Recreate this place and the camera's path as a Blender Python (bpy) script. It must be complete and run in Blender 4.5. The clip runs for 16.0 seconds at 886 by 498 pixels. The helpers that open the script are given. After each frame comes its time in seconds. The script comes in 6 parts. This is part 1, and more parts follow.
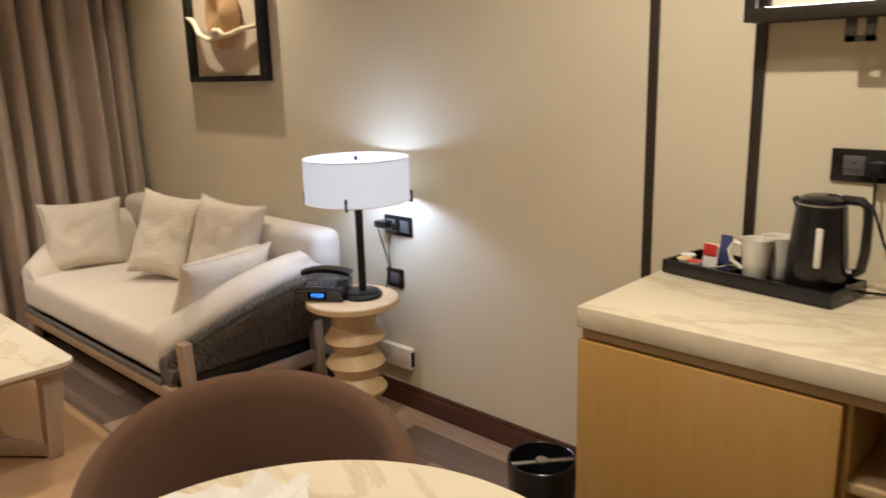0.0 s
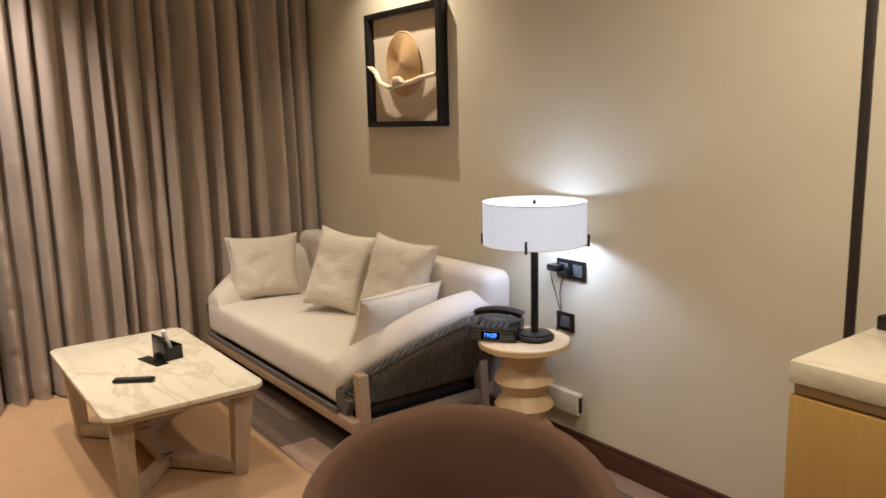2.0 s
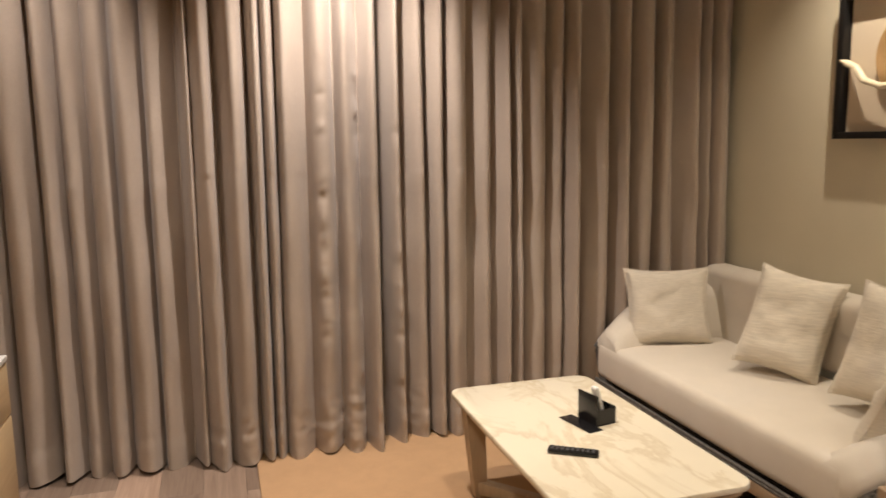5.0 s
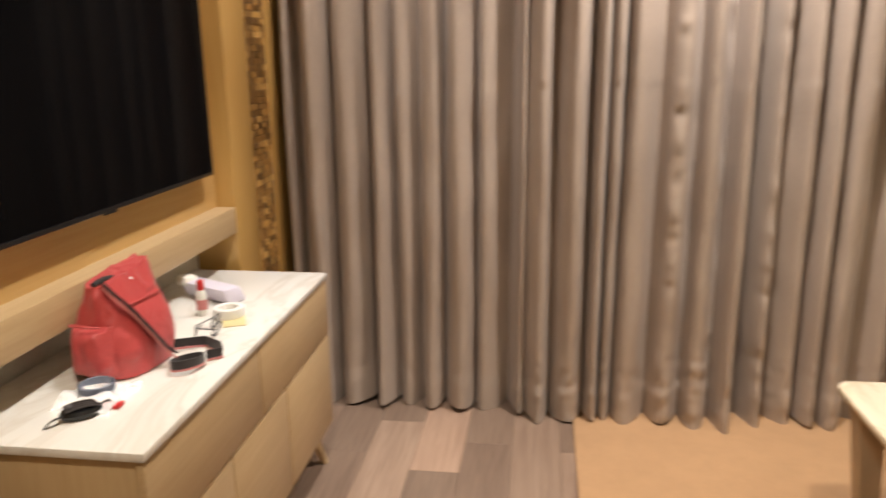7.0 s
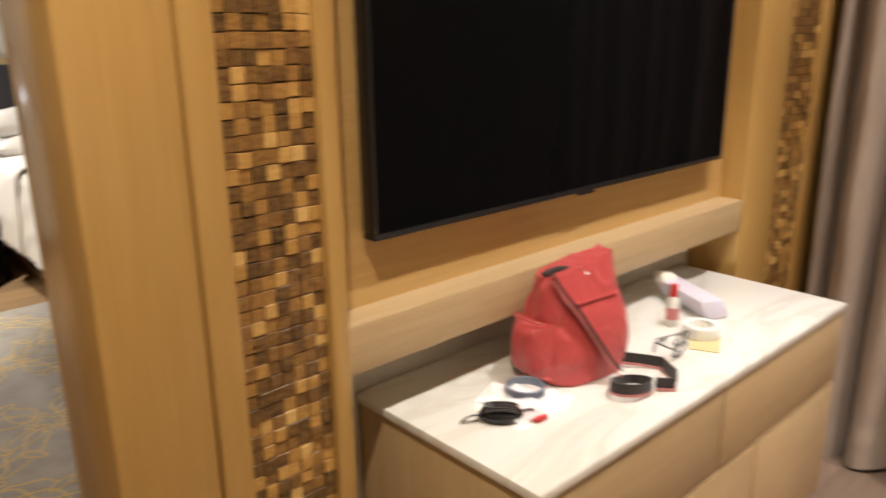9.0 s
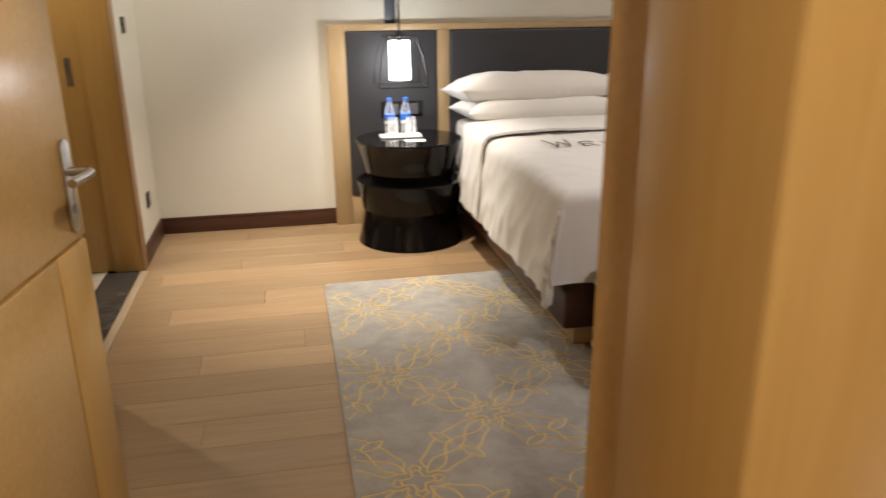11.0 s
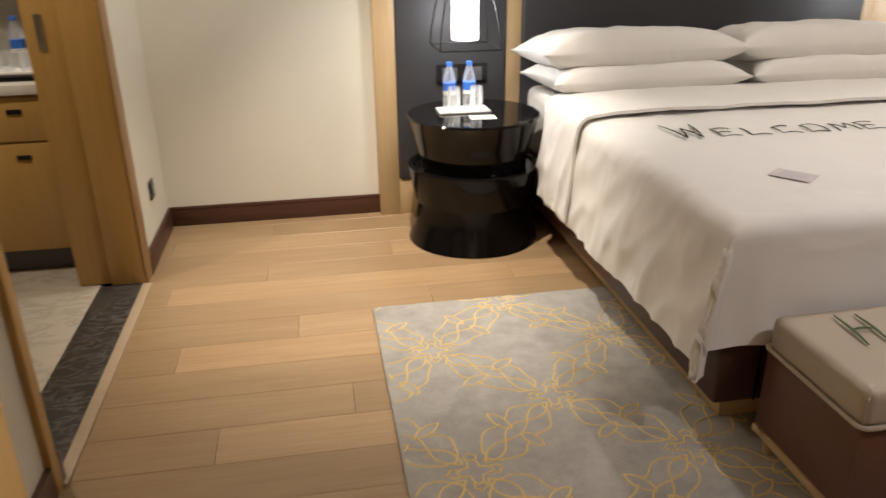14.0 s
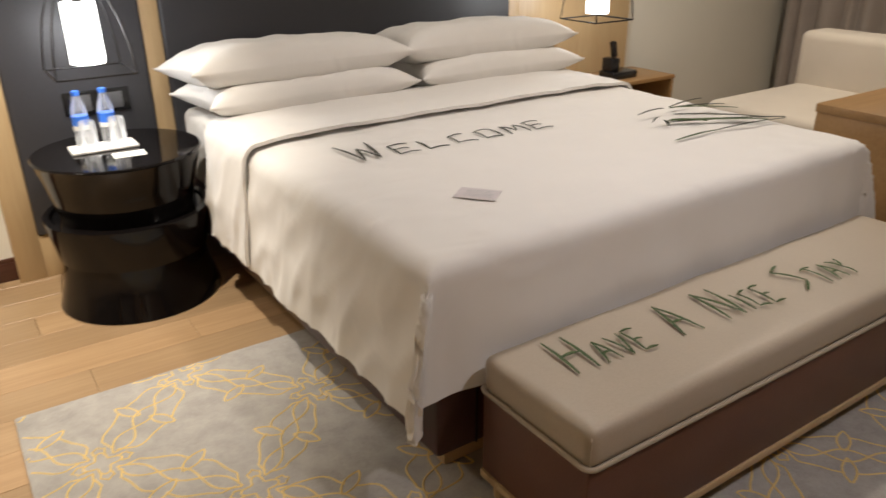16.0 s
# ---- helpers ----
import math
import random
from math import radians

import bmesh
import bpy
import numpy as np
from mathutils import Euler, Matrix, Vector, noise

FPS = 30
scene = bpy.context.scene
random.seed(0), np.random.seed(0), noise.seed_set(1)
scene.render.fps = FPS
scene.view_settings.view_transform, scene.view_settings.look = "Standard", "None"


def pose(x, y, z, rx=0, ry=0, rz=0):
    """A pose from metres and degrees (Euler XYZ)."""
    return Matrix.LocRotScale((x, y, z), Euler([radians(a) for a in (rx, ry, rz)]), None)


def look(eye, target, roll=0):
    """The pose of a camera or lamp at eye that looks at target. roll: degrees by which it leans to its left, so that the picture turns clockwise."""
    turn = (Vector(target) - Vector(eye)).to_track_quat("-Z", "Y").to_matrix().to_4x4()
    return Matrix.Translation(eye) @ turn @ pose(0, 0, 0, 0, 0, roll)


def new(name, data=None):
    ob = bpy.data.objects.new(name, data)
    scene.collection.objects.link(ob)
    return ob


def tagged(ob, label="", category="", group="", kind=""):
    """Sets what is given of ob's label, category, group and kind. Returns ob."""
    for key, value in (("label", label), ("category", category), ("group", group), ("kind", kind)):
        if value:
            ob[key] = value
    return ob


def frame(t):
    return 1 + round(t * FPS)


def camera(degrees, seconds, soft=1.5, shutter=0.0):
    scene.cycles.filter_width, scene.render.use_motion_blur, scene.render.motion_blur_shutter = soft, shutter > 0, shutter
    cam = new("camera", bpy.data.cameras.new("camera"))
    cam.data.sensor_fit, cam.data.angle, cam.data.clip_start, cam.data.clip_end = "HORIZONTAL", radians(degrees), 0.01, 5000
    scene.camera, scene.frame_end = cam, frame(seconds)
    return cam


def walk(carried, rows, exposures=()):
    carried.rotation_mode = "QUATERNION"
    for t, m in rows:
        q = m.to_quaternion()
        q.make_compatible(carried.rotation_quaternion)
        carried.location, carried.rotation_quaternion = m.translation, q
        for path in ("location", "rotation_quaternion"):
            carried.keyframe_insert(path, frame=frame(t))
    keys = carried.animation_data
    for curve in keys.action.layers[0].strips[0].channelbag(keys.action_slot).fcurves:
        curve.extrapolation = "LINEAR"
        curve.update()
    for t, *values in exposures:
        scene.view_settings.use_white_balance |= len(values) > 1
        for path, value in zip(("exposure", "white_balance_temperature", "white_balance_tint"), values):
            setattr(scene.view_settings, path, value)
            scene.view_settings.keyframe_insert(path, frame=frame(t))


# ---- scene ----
cam = camera(61.1, 16.0, shutter=0.5)
METRES, EYE, TILT, LEAN, TURN = 4.42, 1.5, 0.0, 0.0, 43.6
ROWS = [
    (0.0, 0.0, 0.0, 0.0, -0.37, -13.43, 1.56),
    (0.5, -0.0116, -0.0027, -0.0009, 3.67, -11.55, 1.41),
    (1.0, -0.0227, -0.0138, -0.0023, 7.0, -10.59, 1.31),
    (1.5, -0.0318, -0.0188, -0.0003, 8.63, -10.15, 1.35),
    (2.0, -0.0424, -0.013, 0.0016, 9.7, -9.83, 1.33),
    (2.5, -0.0589, 0.0044, 0.0012, 11.11, -9.34, 1.29),
    (3.0, -0.0945, 0.0334, 0.0022, 13.51, -8.55, 1.26),
    (3.5, -0.1388, 0.0479, 0.0045, 18.64, -7.77, 1.17),
    (4.0, -0.1842, 0.0592, 0.0035, 24.05, -7.18, 0.97),
    (6.5, -0.3602, 0.1619, -0.0121, 43.28, -13.11, 0.73),
    (7.0, -0.3737, 0.1816, -0.012, 53.92, -14.33, 0.65),
    (7.5, -0.3934, 0.1977, -0.0117, 64.24, -14.84, 0.58),
    (8.0, -0.4145, 0.2111, -0.0132, 71.89, -15.1, 0.64),
    (8.5, -0.435, 0.2274, -0.0143, 81.47, -15.64, 0.66),
    (9.0, -0.4531, 0.2294, -0.0165, 93.71, -16.25, 0.64),
    (9.5, -0.4783, 0.2073, -0.0138, 103.84, -16.75, 0.67),
    (10.0, -0.5044, 0.1809, -0.015, 111.17, -17.19, 0.62),
    (12.5, -0.6136, 0.0484, -0.0162, 136.16, -20.0, 0.65),
    (13.0, -0.6398, 0.0185, -0.0145, 134.21, -21.31, 0.7),
    (13.5, -0.6635, -0.009, -0.0162, 130.75, -22.13, 0.61),
    (14.0, -0.6876, -0.0387, -0.012, 126.37, -22.94, 0.63),
    (14.5, -0.7115, -0.0561, -0.0117, 119.53, -23.34, 0.64),
    (15.0, -0.7429, -0.061, -0.0094, 113.3, -23.55, 0.62),
    (15.5, -0.764, -0.0601, -0.0108, 107.92, -23.55, 0.58),
    (16.0, -0.7798, -0.0615, -0.0073, 102.52, -23.65, 0.56),
]
walk(cam, [(t, pose(0, 0, EYE, TILT, LEAN, TURN) @ pose(METRES * x, METRES * y, METRES * z, 90 + pitch, roll, yaw)) for t, x, y, z, yaw, pitch, roll in ROWS],
     exposures=[(0.0, -0.12), (4.0, -0.13), (7.0, 0.08), (9.5, 0.12), (12.5, 0.12), (16.0, 0.03)])
# The rooms: living room y -1.64..2.2, doorway in the TV wall, bedroom beyond it down to y -6.2.
CEIL = 2.72


# ---- lamps of the place, and added fill spots ----
def spot(name, at, target, watts, angle, blend=0.6, colour=(1.0, 0.86, 0.69), size=0.035):
    data = bpy.data.lights.new(name, "SPOT")
    data.energy, data.spot_size, data.spot_blend, data.color, data.shadow_soft_size = watts, radians(angle), blend, colour, size
    ob = new(name, data)
    ob.matrix_world = look(at, target)
    return ob


def bulb(name, at, watts, colour, size=0.04):
    data = bpy.data.lights.new(name, "POINT")
    data.energy, data.color, data.shadow_soft_size = watts, colour, size
    ob = new(name, data)
    ob.location = at
    return ob


WARM = (1.0, 0.86, 0.68)
COOL = (0.56, 0.70, 1.0)
world = bpy.data.worlds.new("night")
world.use_nodes = True
world.node_tree.nodes["Background"].inputs[0].default_value = (0.9, 0.8, 0.65, 1)
world.node_tree.nodes["Background"].inputs[1].default_value = 0.006
scene.world = world

spot("downlight_picture", (-3.57, 1.91, 2.70), (-3.57, 2.15, 1.2), 94, 114, 1.0, size=0.014)
spot("downlight_table", (-3.55, 0.45, 2.70), (-3.55, 0.42, 0.0), 92, 84, 0.8)
spot("downlight_curtain", (-4.14, 0.04, 2.70), (-4.62, 0.04, 0.7), 198, 106, 1.0, (1, .9, .84))
# Second spot here is added to lift the window post and curtain edge.
spot("downlight_curtain", (-4.12, -0.95, 2.70), (-4.45, -1.40, 1.2), 74, 92, 1.0, (1, .9, .84))
spot("downlight_sideboard", (-3.52, -0.88, 2.70), (-3.55, -1.46, 0.7), 100, 60, 0.7, (1, .97, .92), size=0.015)
# The entry and dining spots are wide fill, added to lift the living room.
spot("downlight_entry", (-2.2, -0.85, 2.70), (-2.2, -0.85, 0.0), 120, 150, 1.0)
spot("downlight_dining", (-0.7, 0.7, 2.70), (-0.7, 0.7, 0.0), 40, 150, 1.0)
spot("downlight_counter", (-0.75, 1.10, 2.70), (-0.8, 1.95, 0.9), 105, 150, 1.0)
bulb("table_lamp_bulb", (-2.345, 1.965, 1.095), 11.5, COOL, 0.05)
spot("downlight_nightstand", (-2.42, -4.95, 2.70), (-2.42, -5.45, 0.0), 270, 64, 0.9, (1, .90, .77))
spot("downlight_bed", (-4.1, -4.6, 2.70), (-4.1, -4.7, 0.6), 64, 120, 1.0, (1, .91, .84))
spot("downlight_bed_foot", (-4.0, -2.45, 2.70), (-4.0, -3.75, 0.4), 92, 74, 1.0, (.98, .92, .93))
spot("downlight_bed_west", (-6.3, -4.6, 2.70), (-6.3, -4.7, 0.5), 125, 130, 1.0, (1, .88, .74))
# Narrow spot added to brighten the door leaf, in place of living room light.
spot("downlight_doorway", (-2.75, -2.35, 2.68), (-1.57, -2.68, 1.15), 100, 46, 0.8)
spot("downlight_headwall", (-1.8, -5.5, 2.70), (-1.8, -6.1, 0.6), 50, 130, 1.0, (1, .94, .86))
spot("downlight_bath", (-0.6, -4.9, 2.60), (-0.6, -5.2, 0.0), 70, 130)
bulb("pendant_bulb", (-2.80, -5.72, 1.10), 5, (0.93, 0.95, 1.0), 0.03)
bulb("pendant_bulb", (-5.45, -5.72, 1.10), 5, (0.93, 0.95, 1.0), 0.03)


# ---- materials ----
def shader(name, rough=0.6, metal=0.0):
    m = bpy.data.materials.new(name)
    m.use_nodes = True
    nt = m.node_tree
    b = nt.nodes["Principled BSDF"]
    b.inputs["Roughness"].default_value, b.inputs["Metallic"].default_value = rough, metal
    tc = nt.nodes.new("ShaderNodeTexCoord")
    return m, nt, b, tc.outputs["Object"]


def scaled(nt, src, s):
    mp = nt.nodes.new("ShaderNodeMapping")
    mp.inputs["Scale"].default_value = s
    nt.links.new(src, mp.inputs[0])
    return mp.outputs[0]


def noisy(nt, src, scale, detail=4, rough=0.55, distort=0.0):
    n = nt.nodes.new("ShaderNodeTexNoise")
    n.inputs["Scale"].default_value, n.inputs["Detail"].default_value = scale, detail
    n.inputs["Roughness"].default_value, n.inputs["Distortion"].default_value = rough, distort
    nt.links.new(src, n.inputs["Vector"])
    return n.outputs["Fac"]


def ramp(nt, src, stops):
    r = nt.nodes.new("ShaderNodeValToRGB")
    while len(r.color_ramp.elements) < len(stops):
        r.color_ramp.elements.new(0.5)
    for e, (p, c) in zip(r.color_ramp.elements, stops):
        e.position, e.color = p, (*c, 1)
    nt.links.new(src, r.inputs[0])
    return r.outputs[0]


def mixed(nt, fac, a, b, mode="MIX"):
    x = nt.nodes.new("ShaderNodeMix")
    x.data_type, x.blend_type = "RGBA", mode
    for s, v in ((0, fac), (6, a), (7, b)):
        if isinstance(v, (int, float)):
            x.inputs[s].default_value = v
        elif isinstance(v, tuple):
            x.inputs[s].default_value = (*v, 1)
        else:
            nt.links.new(v, x.inputs[s])
    return x.outputs[2]


def bumped(nt, b, h, strength, dist=0.002):
    n = nt.nodes.new("ShaderNodeBump")
    n.inputs["Strength"].default_value, n.inputs["Distance"].default_value = strength, dist
    nt.links.new(h, n.inputs["Height"])
    nt.links.new(n.outputs[0], b.inputs["Normal"])


def plain(name, c, rough=0.5, metal=0.0, grain=60, amount=0.12, bump=0.15):
    """A surface of one colour with a fine grain and faint larger stains."""
    m, nt, b, co = shader(name, rough, metal)
    d = tuple(v * (1 - amount) for v in c)
    l = tuple(min(1, v * (1 + amount)) for v in c)
    fine = ramp(nt, noisy(nt, co, grain, 3), [(0.3, d), (0.7, l)])
    wide = ramp(nt, noisy(nt, co, 2.3, 3), [(0.3, d), (0.7, l)])
    nt.links.new(mixed(nt, 0.5, fine, wide), b.inputs["Base Color"])
    bumped(nt, b, noisy(nt, co, grain, 3), bump, 0.001)
    return m


def wood(name, dark, light, axis=0, rough=0.4, per_object=0.0, fine=1.0):
    """Wood with its grain along axis 0, 1 or 2 of the object."""
    m, nt, b, co = shader(name, rough)
    if per_object:
        info = nt.nodes.new("ShaderNodeObjectInfo")
        off = nt.nodes.new("ShaderNodeVectorMath")
        off.operation = "MULTIPLY_ADD"
        nt.links.new(info.outputs["Random"], off.inputs[0])
        off.inputs[1].default_value = (37, 53, 19)
        nt.links.new(co, off.inputs[2])
        co = off.outputs[0]
    s = [22 * fine] * 3
    s[axis] = 1.1 * fine
    g = noisy(nt, scaled(nt, co, s), 3.0, 6, 0.62, 0.6)
    big = noisy(nt, scaled(nt, co, [3 if i != axis else .5 for i in range(3)]), 1.6, 3)
    c = mixed(nt, 0.35, ramp(nt, g, [(0.25, dark), (0.75, light)]), ramp(nt, big, [(0.3, dark), (0.7, light)]))
    if per_object:
        tone = ramp(nt, info.outputs["Random"], [(0.0, (1 - per_object,) * 3), (0.5, (1, 1, 1)), (1.0, (1 + per_object * .4, 1 + per_object * .3, 1 + per_object * .25))])
        c = mixed(nt, 1.0, c, tone, "MULTIPLY")
    nt.links.new(c, b.inputs["Base Color"])
    bumped(nt, b, g, 0.12, 0.001)
    return m


def marble(name, base, vein, rough=0.22, scale=1.0):
    m, nt, b, co = shader(name, rough)
    n1 = noisy(nt, scaled(nt, co, (1.6 * scale, 3.6 * scale, 2 * scale)), 1.1, 7, 0.6, 0.7)
    veins = ramp(nt, n1, [(0.44, base), (0.50, vein), (0.53, base), (1.0, base)])
    cloud = ramp(nt, noisy(nt, co, 3.0 * scale, 5), [(0.3, tuple(v * .9 for v in base)), (0.7, base)])
    nt.links.new(mixed(nt, 0.48, veins, cloud), b.inputs["Base Color"])
    return m


def cloth(name, c, weave=420, rough=0.9, amount=0.14, bump=0.5, stretch=(1, 1, 1)):
    m, nt, b, co = shader(name, rough)
    b.inputs["Sheen Weight"].default_value = 0.15
    d, l = tuple(v * (1 - amount) for v in c), tuple(min(1, v * (1 + amount)) for v in c)
    co2 = scaled(nt, co, stretch)
    fine = noisy(nt, co2, weave, 2)
    nt.links.new(mixed(nt, 0.4, ramp(nt, fine, [(0.3, d), (0.7, l)]), ramp(nt, noisy(nt, co, 5, 4), [(0.3, d), (0.7, l)])), b.inputs["Base Color"])
    bumped(nt, b, fine, bump, 0.0015)
    return m


def glow(name, c, strength, body=(0.9, 0.9, 0.9)):
    m, nt, b, co = shader(name, 0.6)
    b.inputs["Base Color"].default_value = (*body, 1)
    b.inputs["Emission Color"].default_value = (*c, 1)
    b.inputs["Emission Strength"].default_value = strength
    return m


def glassy(name, c=(1, 1, 1), rough=0.02):
    m, nt, b, co = shader(name, rough)
    b.inputs["Base Color"].default_value = (*c, 1)
    b.inputs["Transmission Weight"].default_value = 0.6
    b.inputs["IOR"].default_value = 1.15
    clear, mix, glossy = nt.nodes.new("ShaderNodeBsdfTransparent"), nt.nodes.new("ShaderNodeMixShader"), nt.nodes.new("ShaderNodeFresnel")
    glossy.inputs[0].default_value = 1.9
    boost = nt.nodes.new("ShaderNodeMath")
    boost.operation, boost.inputs[1].default_value = "MULTIPLY_ADD", 1.6
    boost.inputs[2].default_value = 0.12
    nt.links.new(glossy.outputs[0], boost.inputs[0])
    nt.links.new(boost.outputs[0], mix.inputs[0])
    nt.links.new(clear.outputs[0], mix.inputs[1])
    nt.links.new(b.outputs[0], mix.inputs[2])
    nt.links.new(mix.outputs[0], nt.nodes["Material Output"].inputs[0])
    return m


def carpet(name, base, worn=.85):
    m, nt, b, co = shader(name, 0.97)
    f = noisy(nt, co, 320, 3)
    d = tuple(v * .78 for v in base)
    c = mixed(nt, 0.5, ramp(nt, f, [(0.3, d), (0.7, base)]), ramp(nt, noisy(nt, co, 9, 8, .78), [(0.36, tuple(v * worn for v in base)), (0.60, base)]))
    nt.links.new(c, b.inputs["Base Color"])
    bumped(nt, b, f, 0.7, 0.003)
    return m


def wicker(name):
    m, nt, b, co = shader(name, 0.7)
    n = noisy(nt, scaled(nt, co, (60, 60, 25)), 1.5, 3)
    nt.links.new(ramp(nt, n, [(0.3, (0.06, 0.055, 0.048)), (0.7, (0.165, 0.15, 0.135))]), b.inputs["Base Color"])
    bumped(nt, b, n, 0.4, 0.002)
    return m


def shell_tile(name):
    m, nt, b, co = shader(name, 0.30)
    info = nt.nodes.new("ShaderNodeObjectInfo")
    geo = nt.nodes.new("ShaderNodeNewGeometry")
    add = nt.nodes.new("ShaderNodeMath")
    add.operation = "ADD"
    nt.links.new(info.outputs["Random"], add.inputs[0])
    nt.links.new(geo.outputs["Random Per Island"], add.inputs[1])
    fr = nt.nodes.new("ShaderNodeMath")
    fr.operation = "FRACT"
    nt.links.new(add.outputs[0], fr.inputs[0])
    base = ramp(nt, fr.outputs[0], [(0.0, (0.03, 0.012, 0.005)), (0.3, (0.12, 0.05, 0.014)), (0.6, (0.30, 0.145, 0.036)), (0.80, (0.58, 0.32, 0.085)), (1.0, (0.86, 0.56, 0.20))])
    geo_co = nt.nodes.new("ShaderNodeNewGeometry").outputs["Position"]
    g = noisy(nt, scaled(nt, geo_co, (45, 45, 120)), 1.2, 5, .65)
    nt.links.new(mixed(nt, 0.30, base, ramp(nt, g, [(0.32, (0.05, 0.02, 0.008)), (0.65, (0.55, 0.33, 0.11))])), b.inputs["Base Color"])
    bumped(nt, b, g, 0.5, 0.002)
    return m


M_WALL = plain("wallpaper_beige", (0.67, 0.61, 0.47), 0.75, grain=180, amount=0.05, bump=0.25)
M_WHITE = plain("wall_cream", (0.74, 0.71, 0.62), 0.8, grain=160, amount=0.04, bump=0.2)
M_CEIL = plain("ceiling_paint", (0.8, 0.79, 0.75), 0.9, grain=90, amount=0.03)
M_SKIRT = wood("skirting_wood", (0.045, 0.016, 0.010), (0.11, 0.045, 0.028), 0, 0.35)
M_SKIRTY = wood("skirting_wood_y", (0.045, 0.016, 0.010), (0.11, 0.045, 0.028), 1, 0.35)
M_PLANK = wood("floor_boards_grey_brown", (0.20, 0.13, 0.095), (0.43, 0.315, 0.235), 0, 0.42, 0.55)
M_OAK = wood("floor_boards_oak", (0.31, 0.195, 0.102), (0.47, 0.322, 0.182), 0, 0.34, 0.22)
M_VENEER = wood("veneer_honey", (0.47, 0.275, 0.08), (0.56, 0.35, 0.12), 2, 0.27)
M_VENEERX = wood("veneer_honey_x", (0.46, 0.275, 0.095), (0.57, 0.37, 0.15), 0, 0.27)
M_PALE = wood("pale_oak", (0.42, 0.285, 0.145), (0.55, 0.405, 0.23), 0, 0.42)
M_PALEZ = wood("pale_oak_upright", (0.43, 0.29, 0.145), (0.55, 0.40, 0.22), 2, 0.42)
M_ASH = wood("washed_ash", (0.36, 0.27, 0.175), (0.52, 0.40, 0.27), 2, 0.5)
M_SOFAWOOD = wood("sofa_frame_wood", (0.27, 0.175, 0.105), (0.41, 0.29, 0.185), 2, 0.45)
M_BEECH = wood("turned_beech", (0.52, 0.36, 0.19), (0.68, 0.50, 0.30), 2, 0.42)
M_DESK = wood("desk_wood", (0.26, 0.14, 0.05), (0.40, 0.24, 0.10), 0, 0.4)
M_MARBLE = marble("cream_marble", (0.82, 0.745, 0.585), (0.60, 0.49, 0.32))
M_WMARBLE = marble("white_marble", (0.84, 0.82, 0.77), (0.66, 0.60, 0.52))
M_BATHFLOOR = marble("bath_marble", (0.55, 0.49, 0.40), (0.36, 0.30, 0.23), 0.2, 2.5)
M_BATHWALL = marble("bath_wall_marble", (0.36, 0.33, 0.28), (0.22, 0.2, 0.17), 0.25, 1.5)
M_DARKSTONE = marble("dark_stone", (0.045, 0.042, 0.04), (0.16, 0.15, 0.14), 0.25, 6)
M_CURTAIN = cloth("curtain_taupe", (0.375, 0.305, 0.248), 500, 0.34, 0.12, 0.3, (1, 1, .25))
M_CURTAIN2 = cloth("curtain_grey", (0.36, 0.31, 0.27), 500, 0.7, 0.12, 0.35, (1, 1, .25))
M_SOFA = cloth("sofa_linen", (0.64, 0.575, 0.485), 520, 0.95, 0.08, 0.6)
M_CUSH = cloth("cushion_linen", (0.64, 0.575, 0.475), 1.0, 0.95, 0.10, 1.0, (22, 22, 190))
M_CUSHR = cloth("cushion_ribbed", (0.68, 0.615, 0.51), 1.0, 0.95, 0.13, 1.0, (14, 14, 120))
M_WICKER = wicker("grey_wicker")
M_BLACK = plain("black_metal", (0.018, 0.017, 0.017), 0.38, 0.5, 90, 0.2, 0.1)
M_BRONZE = plain("dark_bronze_metal", (0.06, 0.052, 0.045), 0.4, 0.6, 80, 0.2, 0.1)
M_BPLASTIC = plain("black_plastic", (0.010, 0.010, 0.011), 0.24, 0.0, 200, 0.2, 0.06)
M_LACQUER = plain("black_lacquer", (0.005, 0.004, 0.004), 0.1, 0.0, 30, 0.2, 0.02)
M_LACQUER.node_tree.nodes["Principled BSDF"].inputs["Specular IOR Level"].default_value = 0.3
M_GREYPL = plain("grey_plastic", (0.10, 0.10, 0.105), 0.4, 0.0, 90, 0.1)
M_WPLASTIC = plain("white_plastic", (0.74, 0.72, 0.66), 0.4, 0.0, 90, 0.04, 0.05)
M_PORC = plain("white_porcelain", (0.80, 0.77, 0.70), 0.18, 0.0, 20, 0.03, 0.02)
M_CHROME = plain("brushed_steel", (0.50, 0.48, 0.45), 0.3, 1.0, 140, 0.08, 0.05)
M_SUEDE = cloth("brown_upholstery", (0.13, 0.066, 0.038), 380, 0.9, 0.16, 0.45)
M_LEATHER = plain("brown_leather", (0.125, 0.052, 0.032), 0.42, 0.0, 150, 0.16, 0.3)
M_DLEATHER = plain("oxblood_leather", (0.055, 0.020, 0.014), 0.38, 0.0, 150, 0.16, 0.3)
M_TAUPEL = plain("taupe_leather", (0.45, 0.385, 0.30), 0.38, 0.0, 170, 0.07, 0.35)
M_HEAD = plain("charcoal_leather", (0.042, 0.042, 0.047), 0.45, 0.0, 160, 0.12, 0.3)
M_SHEET = cloth("white_cotton", (0.80, 0.775, 0.74), 700, 0.85, 0.03, 0.15)


